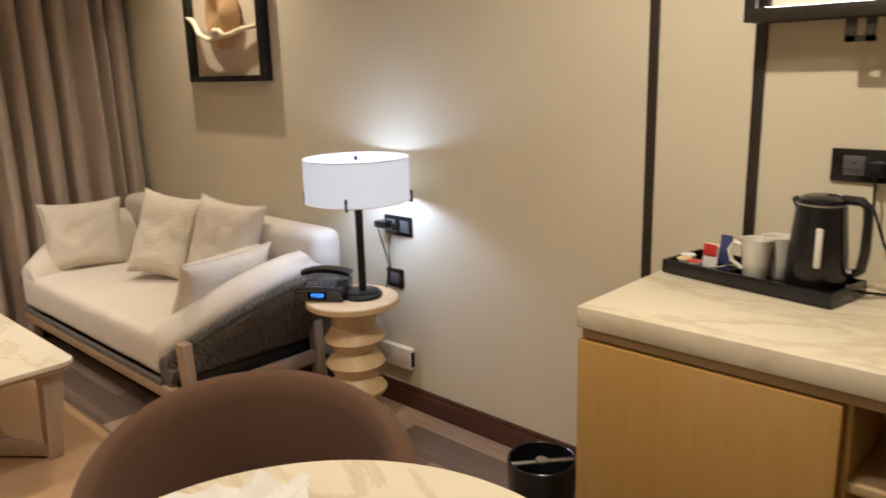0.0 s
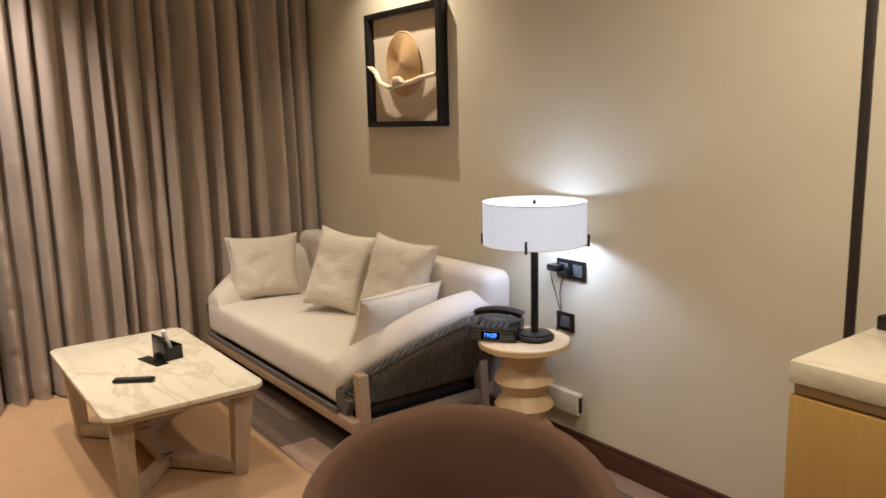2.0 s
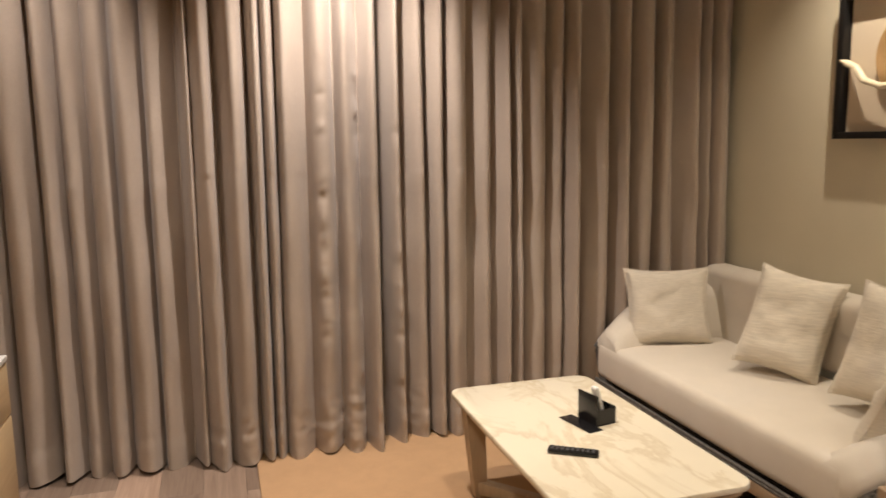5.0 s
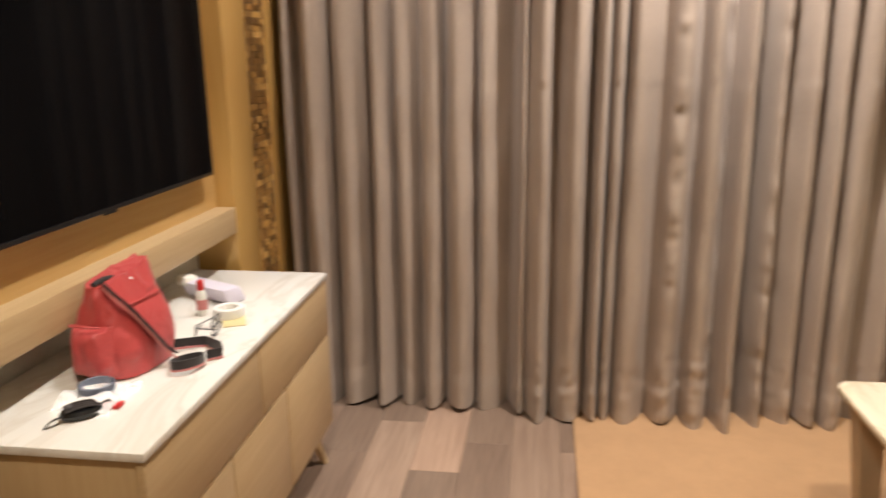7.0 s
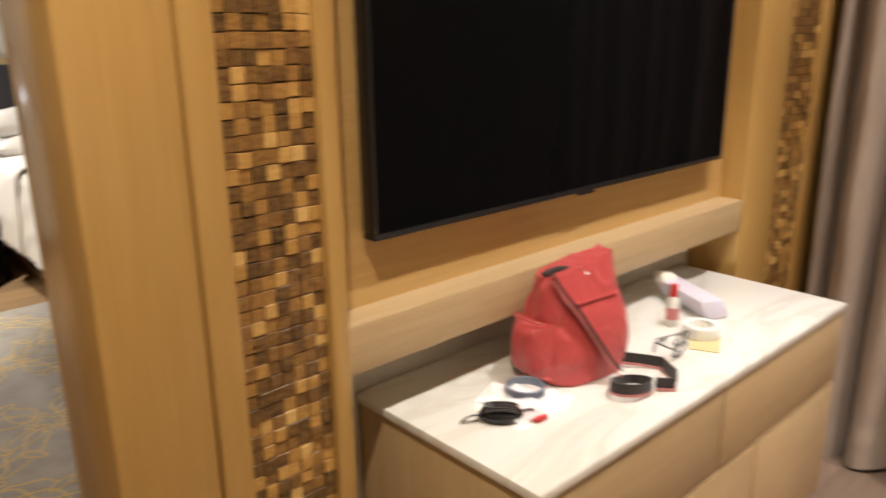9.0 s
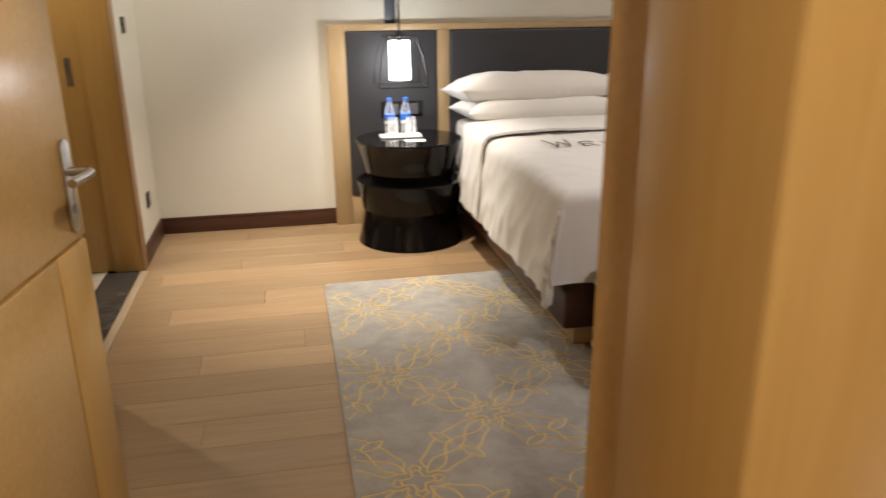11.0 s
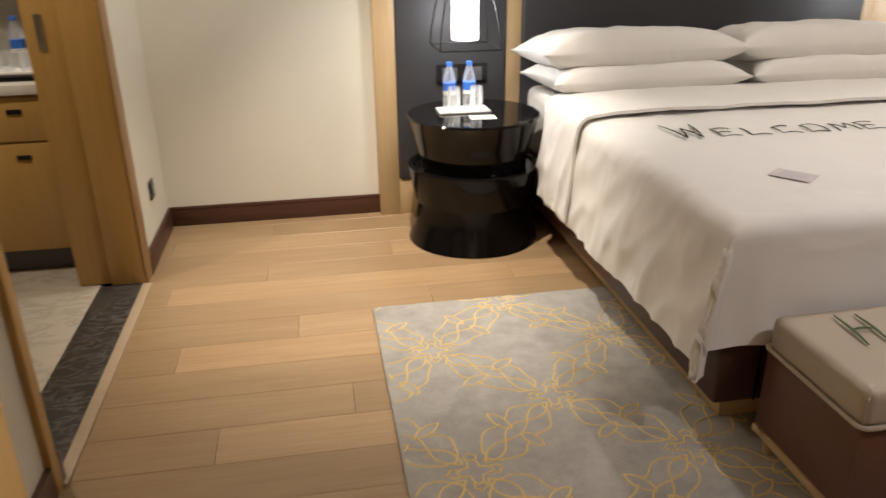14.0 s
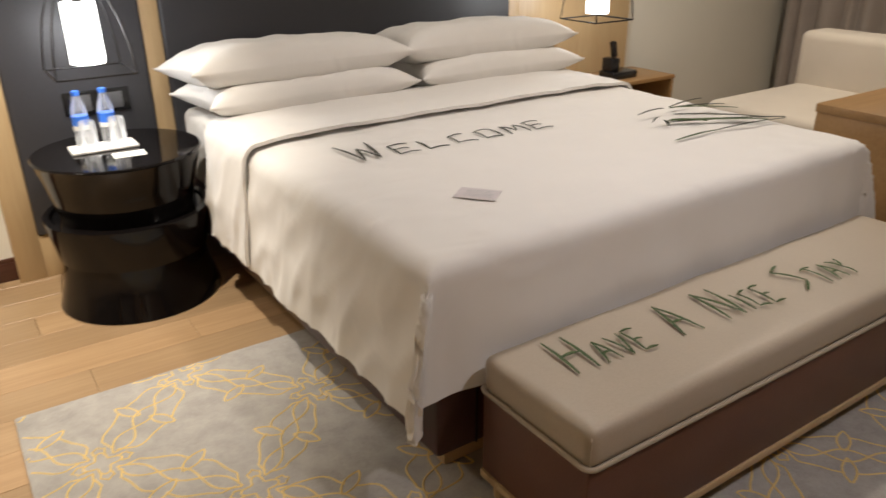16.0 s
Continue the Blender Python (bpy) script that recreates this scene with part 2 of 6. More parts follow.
def rumpled(m, scale, strength, dist):
    """Adds soft creases under the weave of a cloth."""
    nt = m.node_tree
    co = nt.nodes["Texture Coordinate"].outputs["Object"]
    n = nt.nodes.new("ShaderNodeTexNoise")
    n.noise_type = "RIDGED_MULTIFRACTAL"
    n.inputs["Scale"].default_value, n.inputs["Detail"].default_value, n.inputs["Distortion"].default_value = scale, 2, 0.8
    nt.links.new(scaled(nt, co, (1.0, 1.7, 1.3)), n.inputs["Vector"])
    b = nt.nodes.new("ShaderNodeBump")
    b.inputs["Strength"].default_value, b.inputs["Distance"].default_value = strength, dist
    nt.links.new(n.outputs["Fac"], b.inputs["Height"])
    nt.links.new(b.outputs[0], nt.nodes["Bump"].inputs["Normal"])


rumpled(M_SHEET, 5.0, 0.48, 0.014)
rumpled(M_SOFA, 4.0, 0.16, 0.008)
rumpled(M_CUSH, 7.0, 0.22, 0.008)
M_PAPER = plain("white_paper", (0.82, 0.81, 0.78), 0.7, 0.0, 60, 0.03, 0.05)
M_RUG = carpet("rug_tan", (0.50, 0.31, 0.165))
M_RUG2 = carpet("rug_grey", (0.43, 0.405, 0.372), .52)
M_RUGLINE = carpet("rug_yellow_yarn", (0.74, 0.55, 0.23))
M_TILE = shell_tile("coconut_shell")
M_GROUT = plain("dark_backing", (0.045, 0.024, 0.012), 0.9)
M_SHADE = glow("lit_shade", (0.80, 0.86, 1.0), 0.62, (0.42, 0.43, 0.47))
M_DIFF = glow("lit_diffuser", (0.86, 0.90, 1.0), 0.06, (0.45, 0.46, 0.5))
for mat_, clear in ((M_DIFF, .60),):
    nt_ = mat_.node_tree
    tr_, mx_ = nt_.nodes.new("ShaderNodeBsdfTransparent"), nt_.nodes.new("ShaderNodeMixShader")
    mx_.inputs[0].default_value = clear
    nt_.links.new(nt_.nodes["Principled BSDF"].outputs[0], mx_.inputs[1])
    nt_.links.new(tr_.outputs[0], mx_.inputs[2])
    nt_.links.new(mx_.outputs[0], nt_.nodes["Material Output"].inputs[0])
M_PSHADE = glow("lit_glass_shade", (1.0, 0.97, 0.93), 6.0)
M_BLUE = glow("blue_digits", (0.05, 0.25, 1.0), 3.0, (0.0, 0.02, 0.1))
M_SCREEN = plain("tv_screen", (0.003, 0.003, 0.0035), 0.07, 0.0, 20, 0.05, 0.0)
M_SCREEN.node_tree.nodes["Principled BSDF"].inputs["Specular IOR Level"].default_value = 0.045
M_RED = cloth("red_nylon", (0.52, 0.065, 0.065), 260, 0.42, 0.12, 0.5)
rumpled(M_RED, 13.0, 0.8, 0.014)
M_STRAP = cloth("black_webbing", (0.03, 0.024, 0.024), 300, 0.8)
M_PINK = cloth("pink_webbing_edge", (0.55, 0.20, 0.19), 300, 0.8)
M_STRAW = plain("woven_straw", (0.50, 0.32, 0.15), 0.7, 0.0, 120, 0.2, 0.5)
M_BONE = plain("bleached_branch", (0.78, 0.68, 0.50), 0.6, 0.0, 50, 0.15, 0.3)
M_LINEN = plain("art_linen", (0.66, 0.56, 0.43), 0.85, 0.0, 250, 0.06, 0.3)
M_LEAF = plain("green_leaf", (0.04, 0.08, 0.016), 0.5, 0.0, 90, 0.3, 0.2)
M_DLEAF = plain("dark_leaf", (0.022, 0.028, 0.016), 0.5, 0.0, 90, 0.3, 0.2)
M_GLASS = glassy("clear_plastic", (0.96, 0.98, 1.0))
M_FILM = glassy("thin_film", (1, 1, 1), .15)
M_FILM.node_tree.nodes["Math"].inputs[2].default_value = 0.30
M_BLUEC = plain("blue_label", (0.04, 0.16, 0.62), 0.35, 0.0, 50, 0.06, 0.02)
M_LILAC = plain("lilac_plastic", (0.66, 0.62, 0.72), 0.4, 0.0, 60, 0.03, 0.02)
M_REDP = plain("red_print", (0.55, 0.03, 0.03), 0.4, 0.0, 50, 0.1, 0.02)
M_YELL = plain("yellow_print", (0.68, 0.58, 0.30), 0.5, 0.0, 50, 0.1, 0.02)
M_DARKIN = plain("dark_interior", (0.16, 0.10, 0.05), 0.6)
M_MIRROR = plain("mirror_silver", (0.85, 0.87, 0.87), 0.02, 1.0, 5, 0.0, 0.0)


# ---- mesh tools, all in world metres ----
def origin_of(ob):
    p = Vector()
    while ob is not None:
        p += ob.location
        ob = ob.parent
    return p


def smooth_by_angle(bm, degrees=35):
    for f in bm.faces:
        f.smooth = True
    for e in bm.edges:
        if len(e.link_faces) == 2 and e.calc_face_angle(0) > radians(degrees):
            e.smooth = False


def part(name, bm, material, parent=None, label="", base=None, sharp=35):
    """Links a bmesh given in world metres as one mesh object under its thing."""
    bmesh.ops.recalc_face_normals(bm, faces=bm.faces)
    smooth_by_angle(bm, sharp)
    off = origin_of(parent) if parent is not None else Vector(base or (0, 0, 0))
    bmesh.ops.translate(bm, verts=bm.verts, vec=-off)
    me = bpy.data.meshes.new(name)
    bm.to_mesh(me)
    bm.free()
    me.materials.append(material)
    ob = new(name, me)
    if parent is not None:
        ob.parent = parent
    else:
        ob.location = off
    if label:
        tagged(ob, label)
    return ob


def thing(name, at, label, category, group=""):
    ob = new(name)
    ob.location = at
    ob.empty_display_size = 0.1
    return tagged(ob, label, category, group)


def cube(lo, hi, bevel=0.0, seg=2):
    bm = bmesh.new()
    bmesh.ops.create_cube(bm, size=1)
    c = [(a + b) / 2 for a, b in zip(lo, hi)]
    s = [abs(b - a) for a, b in zip(lo, hi)]
    for v in bm.verts:
        v.co = Vector((c[i] + v.co[i] * s[i] for i in range(3)))
    if bevel:
        bmesh.ops.bevel(bm, geom=bm.edges[:], offset=min(bevel, min(s) * .49), segments=seg, affect="EDGES", profile=0.5)
    return bm


def merge(*bms):
    out = bmesh.new()
    for b in bms:
        me = bpy.data.meshes.new("tmp")
        b.to_mesh(me)
        b.free()
        out.from_mesh(me)
        bpy.data.meshes.remove(me)
    return out


def turned(bm, pivot, rx=0, ry=0, rz=0):
    m = Matrix.Translation(pivot) @ pose(0, 0, 0, rx, ry, rz) @ Matrix.Translation(-Vector(pivot))
    bmesh.ops.transform(bm, matrix=m, verts=bm.verts)
    return bm


def lathe(at, profile, n=32, sx=1.0, sy=1.0):
    """A turned shape: profile of (radius, height) from the bottom up."""
    bm = bmesh.new()
    rings = []
    for r, z in profile:
        rings.append([bm.verts.new((at[0] + sx * r * math.cos(2 * math.pi * k / n), at[1] + sy * r * math.sin(2 * math.pi * k / n), at[2] + z)) for k in range(n)])
    for a, b in zip(rings, rings[1:]):
        for k in range(n):
            bm.faces.new((a[k], a[(k + 1) % n], b[(k + 1) % n], b[k]))
    for ring in (rings[0], rings[-1]):
        bm.faces.new(ring)
    return bm


def tube(points, r, n=8, taper=1.0):
    """A round bar along points."""
    bm = bmesh.new()
    pts = [Vector(p) for p in points]
    rings = []
    for i, p in enumerate(pts):
        d = (pts[min(i + 1, len(pts) - 1)] - pts[max(i - 1, 0)]).normalized()
        u = d.orthogonal().normalized() if not rings else (u - d * u.dot(d)).normalized()
        w = d.cross(u)
        rr = r * (1 + (taper - 1) * i / max(1, len(pts) - 1))
        rings.append([bm.verts.new(p + rr * (u * math.cos(2 * math.pi * k / n) + w * math.sin(2 * math.pi * k / n))) for k in range(n)])
    for a, b in zip(rings, rings[1:]):
        for k in range(n):
            bm.faces.new((a[k], a[(k + 1) % n], b[(k + 1) % n], b[k]))
    bm.faces.new(rings[0])
    bm.faces.new(rings[-1])
    return bm


def prism(outline, z0, z1, bevel=0.0):
    bm = bmesh.new()
    bot = [bm.verts.new((x, y, z0)) for x, y in outline]
    top = [bm.verts.new((x, y, z1)) for x, y in outline]
    n = len(outline)
    bm.faces.new(bot)
    bm.faces.new(top)
    for k in range(n):
        bm.faces.new((bot[k], bot[(k + 1) % n], top[(k + 1) % n], top[k]))
    if bevel:
        bmesh.ops.recalc_face_normals(bm, faces=bm.faces)
        es = [e for e in bm.edges if abs(e.verts[0].co.z - e.verts[1].co.z) < 1e-6]
        bmesh.ops.bevel(bm, geom=es, offset=bevel, segments=2, affect="EDGES", profile=0.5)
    return bm


def rounded_rect(x0, x1, y0, y1, r, n=6):
    out = []
    for cx, cy, a0 in ((x1 - r, y1 - r, 0), (x0 + r, y1 - r, 90), (x0 + r, y0 + r, 180), (x1 - r, y0 + r, 270)):
        for k in range(n + 1):
            a = radians(a0 + 90 * k / n)
            out.append((cx + r * math.cos(a), cy + r * math.sin(a)))
    return out


def sheet(fn, nu, nv, thick=0.0):
    """A grid of points fn(u, v), u and v in 0..1; with thick, a second layer behind it and closed rims."""
    bm = bmesh.new()
    p = [[Vector(fn(i / nu, j / nv)) for j in range(nv + 1)] for i in range(nu + 1)]
    g = [[bm.verts.new(q) for q in row] for row in p]
    for i in range(nu):
        for j in range(nv):
            bm.faces.new((g[i][j], g[i + 1][j], g[i + 1][j + 1], g[i][j + 1]))
    if thick:
        h = []
        for i in range(nu + 1):
            row = []
            for j in range(nv + 1):
                a = p[min(i + 1, nu)][j] - p[max(i - 1, 0)][j]
                b = p[i][min(j + 1, nv)] - p[i][max(j - 1, 0)]
                row.append(bm.verts.new(p[i][j] - a.cross(b).normalized() * thick))
            h.append(row)
        for i in range(nu):
            for j in range(nv):
                bm.faces.new((h[i][j + 1], h[i + 1][j + 1], h[i + 1][j], h[i][j]))
        for i in range(nu):
            for j in (0, nv):
                bm.faces.new((g[i][j], g[i + 1][j], h[i + 1][j], h[i][j]))
        for j in range(nv):
            for i in (0, nu):
                bm.faces.new((g[i][j], g[i][j + 1], h[i][j + 1], h[i][j]))
    return bm


def pillow_mesh(w, h, t, seed=0, n=22, pinch=0.10, wrinkle=0.006):
    """A stuffed cushion of width w, height h and thickness t, lying flat round the origin."""
    bm = bmesh.new()
    top, bot = {}, {}
    for i in range(n + 1):
        for j in range(n + 1):
            a, b = 2 * i / n - 1, 2 * j / n - 1
            prof = max(0.0, (1 - a ** 4) * (1 - b ** 4)) ** 0.55
            x = a * w / 2 * (1 - pinch * (1 - abs(b) ** 2.2) * abs(a) ** 3)
            y = b * h / 2 * (1 - pinch * (1 - abs(a) ** 2.2) * abs(b) ** 3)
            k = noise.noise(Vector((a * 2.2 + seed * 7.1, b * 2.2, seed))) * wrinkle * 2 + noise.noise(Vector((a * 6 + seed, b * 6, seed * 3))) * wrinkle
            top[i, j] = bm.verts.new((x, y, t / 2 * prof + k * prof + 0.004))
            bot[i, j] = bm.verts.new((x, y, -t / 2 * prof + k * prof * .6 - 0.004))
    for i in range(n):
        for j in range(n):
            bm.faces.new((top[i, j], top[i + 1, j], top[i + 1, j + 1], top[i, j + 1]))
            bm.faces.new((bot[i, j + 1], bot[i + 1, j + 1], bot[i + 1, j], bot[i, j]))
    for k in range(n):
        for p, q in (((k, 0), (k + 1, 0)), ((k + 1, n), (k, n)), ((0, k + 1), (0, k)), ((n, k), (n, k + 1))):
            bm.faces.new((top[p], bot[p], bot[q], top[q]))
    return bm


def moved(bm, m):
    bmesh.ops.transform(bm, matrix=m, verts=bm.verts)
    return bm


def structure(name, bm, mat, label):
    return tagged(part(name, bm, mat), label, kind="structure")


# ---- shell of the rooms ----
structure("ceiling", cube((-8.3, -6.5, CEIL), (1.9, 2.5, CEIL + .12)), M_CEIL, "plain off-white painted ceiling")
structure("wall_north", cube((-5.1, 2.2, 0), (1.7, 2.4, CEIL)), M_WALL, "beige papered wall behind the sofa and counter")
structure("wall_east", cube((1.5, -1.88, 0), (1.7, 2.2, CEIL)), M_WALL, "plain beige papered wall")
structure("wall_window", cube((-5.1, -1.88, 0), (-4.9, 2.2, CEIL)), M_WALL, "plain wall behind the drawn curtains")
structure("wall_south", cube((-8.1, -6.4, 0), (1.7, -6.2, CEIL)), M_WHITE, "cream painted bedroom wall behind the headboard")
structure("wall_west", cube((-8.3, -6.4, 0), (-8.1, -1.68, CEIL)), M_WHITE, "plain bedroom wall behind the curtain")
structure("wall_bedroom_north", cube((-8.1, -1.88, 0), (-5.1, -1.68, CEIL)), M_WHITE, "plain cream bedroom wall")
structure("wall_partition_east", cube((-1.45, -1.88, 0), (1.5, -1.64, CEIL)), M_WALL, "plain partition wall beside the doorway")
structure("wall_bath_near", cube((-1.28, -4.09, 0), (-1.12, -1.88, CEIL)), M_WHITE, "cream painted wall before the bathroom doorway")
structure("wall_bath_far", cube((-1.28, -6.2, 0), (-1.12, -5.56, CEIL)), M_WHITE, "cream painted wall beside the bathroom doorway")
structure("wall_bath_lintel", cube((-1.28, -5.56, 2.25), (-1.12, -4.09, CEIL)), M_WHITE, "cream wall above the bathroom doorway")
structure("wall_bath_east", cube((0.6, -6.2, 0), (0.8, -1.88, CEIL)), M_BATHWALL, "brown marble bathroom wall")
structure("wall_bath_marble", cube((-1.12, -6.2, 0), (0.6, -6.17, CEIL)), M_BATHWALL, "brown marble cladding behind the vanity")
structure("wall_lintel", cube((-2.435, -1.88, 2.25), (-1.45, -1.64, CEIL)), M_VENEERX, "honey veneer panel above the doorway")
structure("wall_hinge_pier", cube((-1.45, -2.12, 0), (-1.28, -1.88, CEIL)), M_WHITE, "short cream wall return beside the open door")

# TV wall: core, wooden posts, niche back
structure("wall_tv", cube((-4.9, -1.96, 0), (-2.46, -1.82, CEIL)), M_VENEERX, "honey veneer back panel of the television niche")
structure("tv_post_doorway", merge(cube((-2.585, -1.82, 0), (-2.437, -1.642, CEIL), .004), cube((-2.64, -1.82, 0), (-2.588, -1.634, CEIL), .006)), M_VENEER, "honey veneer post beside the doorway")
structure("tv_jamb_doorway", cube((-2.449, -1.835, 0), (-2.436, -1.644, 2.25), .003), M_VENEER, "honey veneer door jamb")
structure("tv_post_slim", cube((-2.835, -1.82, 0), (-2.80, -1.632, CEIL), .004), M_VENEER, "slim honey wood strip beside the shell mosaic")
structure("tv_post_window", cube((-4.47, -1.82, 0), (-4.26, -1.64, CEIL), .004), M_VENEER, "honey veneer post beside the television")
structure("tv_post_curtain", cube((-4.90, -1.82, 0), (-4.67, -1.636, CEIL), .004), M_VENEER, "honey wood strip behind the curtain edge")
structure("tv_back_panel", cube((-4.26, -1.82, .938), (-2.835, -1.712, CEIL)), M_VENEERX, "honey veneer panel behind the television")
structure("tv_ledge", merge(cube((-4.26, -1.82, .845), (-2.835, -1.642, .938), .003)), M_PALE, "pale oak ledge below the television")
structure("tv_niche_foot", cube((-4.26, -1.82, .02), (-2.835, -1.80, .845)), plain("grey_panel", (0.60, 0.58, 0.50), .45), "grey-green panel under the ledge")
structure("doorway_jamb_east", cube((-1.463, -1.9, 0), (-1.45, -1.63, 2.25), .003), M_VENEER, "honey veneer door jamb")

# skirtings and wall strips
structure("baseboard_north", merge(cube((-4.9, 2.182, 0), (-.98, 2.2, .085), .002), cube((-4.9, 2.186, .085), (-.98, 2.2, .105), .004)), M_SKIRT, "dark brown wooden skirting board")
structure("baseboard_south", merge(cube((-2.42, -6.2, 0), (-1.28, -6.182, .085), .002), cube((-2.42, -6.2, .085), (-1.28, -6.186, .105), .004)), M_SKIRT, "dark brown wooden skirting board")
structure("baseboard_south_west", cube((-8.0, -6.2, 0), (-6.17, -6.182, .10), .003), M_SKIRT, "dark brown wooden skirting board")
structure("baseboard_bath_far", merge(cube((-1.298, -6.18, 0), (-1.28, -5.56, .085), .002), cube((-1.294, -6.18, .085), (-1.28, -5.56, .105), .004)), M_SKIRTY, "dark brown wooden skirting board")
structure("baseboard_bath_near", cube((-1.298, -4.13, 0), (-1.28, -2.12, .10), .003), M_SKIRTY, "dark brown wooden skirting board")
for k, x in enumerate((-1.168, -0.840)):
    structure("trim_strip_%d" % (k + 1), cube((x - .016, 2.192, .0 if k == 0 else .9), (x + .016, 2.203, CEIL), .002), M_BRONZE, "slim dark bronze strip in the wall")

# floors
floor = structure("floor", cube((-8.2, -6.4, -.12), (1.7, 2.4, -.012)), M_GROUT, "boarded floor of staggered oak planks")
structure("floor_bath", cube((-1.09, -6.2, -.01), (.6, -1.88, .006)), M_BATHFLOOR, "brown marble bathroom floor")
structure("threshold_stone", cube((-1.272, -5.45, -.01), (-1.09, -4.09, .008), .002), M_DARKSTONE, "dark speckled stone threshold")
structure("threshold_strip", cube((-1.312, -5.45, -.01), (-1.272, -4.09, .010), .003), M_ASH, "pale wooden threshold strip")


# ---- living room ----
def curtain(y0, y1, x, seed, label, mat=None, pitch=0.112, depth=0.105, hem=True, puckers=()):
    """A lined curtain of uneven folds hanging from the ceiling along y."""
    rnd = random.Random(seed)
    n = max(2, round((y1 - y0) / pitch))
    cuts, p = [0.0], 0.0
    for _ in range(n):
        p += rnd.uniform(.6, 1.5)
        cuts.append(p)
    cuts = [c / p for c in cuts]
    amps = [rnd.uniform(.6, 1.15) for _ in range(n)]
    lean = [rnd.uniform(-.016, .016) for _ in range(n + 1)]
    skew = [rnd.uniform(.55, 1.7) for _ in range(n)]
    sharp = [rnd.uniform(.7, 1.5) for _ in range(n)]

    def fn(u, v):
        k = 0
        while k < n - 1 and u > cuts[k + 1]:
            k += 1
        s = (u - cuts[k]) / (cuts[k + 1] - cuts[k])
        z = 0.012 + v * (CEIL - .03)
        fall = 1 - v * .22
        wave = abs(math.sin(math.pi * s ** skew[k])) ** sharp[k]
        wave += .10 * math.sin(2 * math.pi * s + k) * math.sin(5.0 * v + k * 1.7) * math.sin(math.pi * s)
        wide = (cuts[k + 1] - cuts[k]) * (y1 - y0)
        y = y0 + (y1 - y0) * u - .05 * wide * math.sin(2 * math.pi * s) * fall + (lean[k] * (1 - s) + lean[k + 1] * s) * (1 - v)
        off = depth * amps[k] * wave * fall + .012 * noise.noise(Vector((u * n * .8, v * 2.2, seed)))
        off += .007 * noise.noise(Vector((u * n * 2.0, v * 9, seed + 3))) * (1.5 if v < .5 else .6)
        if v < .86:
            for line in puckers:
                near = math.exp(-((u * (y1 - y0) - line) / .016) ** 2)
                if near > .01:
                    pinch = noise.noise(Vector((line * 40, v * 26 + 3 * noise.noise(Vector((line * 9, v * 5, 1))), seed + 8)))
                    off += near * (.016 * max(0, pinch - .05) - .026 * max(0, -pinch - .16))
        if v < .11:
            off += .006 * noise.noise(Vector((u * n * 3.1, v * 60, seed + 5))) * (1 if puckers else .4)
        if hem and v < .05:
            off += .005
        return Vector((x + off * 1.25, y, z + .012 * math.sin(u * n * 2.1 + seed)))

    bm = sheet(fn, n * 20, 190 if puckers else 96, .0035)
    base = (x, (y0 + y1) / 2, .012)
    return tagged(part("curtain", bm, mat or M_CURTAIN, base=base, sharp=80), label, "curtain", "drawn curtains")


curtain(-1.61, -.60, -4.745, 1, "taupe satin curtain drawn in deep folds beside the television")
curtain(-.66, .21, -4.68, 2, "taupe satin curtain drawn, creased along its free edge", puckers=(.05, .60, .76))
curtain(.23, 2.17, -4.74, 3, "taupe satin curtain drawn in deep folds behind the sofa", puckers=(.055, .11))

rug = thing("area_rug", (-3.4, .37, .0), "plain tan wool rug under the coffee table", "rug")
part("rug_body", prism(rounded_rect(-4.72, -2.0, -.415, 1.15, .01, 2), .0, .012, .004), M_RUG, rug)

# sofa
SX0, SX1, SF, SB = -4.66, -2.74, 1.33, 2.12
sofa = thing("sofa", (-3.7, 1.72, 0), "beige linen sofa with grey wicker shell and wooden frame", "sofa")


def arm_rows(side):
    """Rim line of an arm, from its front tip to the back: (rim x, y, rim height)."""
    rows = []
    for k in range(15):
        s = k / 14
        h = .435 + .275 * math.sin(min(1, s * 1.25) * math.pi / 2) ** 0.9
        out = (.275 if side > 0 else .22) * math.sin(min(1, s * 1.5) * math.pi / 2)
        x = SX1 - .18 + out * .85 if side > 0 else SX0 + .06 - out * .55
        h += 0 if side > 0 else .06 * (1 - s)
        rows.append((x, SF + .01 + s * (SB - SF - .03), h, s))
    return rows


def arm(side, which):
    bm = bmesh.new()
    foot = SX1 - .17 if side > 0 else SX0 + .12
    rings = []
    for x, y, h, s in arm_rows(side):
        w = .22 + .02 * s
        o = side
        if which == "pad":
            ring = [(foot - o * .14, .36), (x - o * w, h - .10), (x - o * w * .8, h - .03), (x - o * w * .45, h), (x - o * .05, h - .015), (x, h - .055), (x - o * .015, h - .10), (foot - o * .03, .30)]
        else:
            ring = [(x - o * .02, h - .085), (x + o * .012, h - .095), (x + o * .010, h - .14), (foot + o * .055, .30), (foot + o * .01, .20), (foot - o * .06, .20), (x - o * .06, h - .12)]
        rings.append([bm.verts.new((px, y, pz)) for px, pz in ring])
    m = len(rings[0])
    for a, b in zip(rings, rings[1:]):
        for k in range(m):
            bm.faces.new((a[k], a[(k + 1) % m], b[(k + 1) % m], b[k]))
    bm.faces.new(rings[0])
    bm.faces.new(rings[-1])
    if which == "pad":
        bmesh.ops.subdivide_edges(bm, edges=bm.edges[:], cuts=1, use_grid_fill=True, smooth=0.6)
    return bm


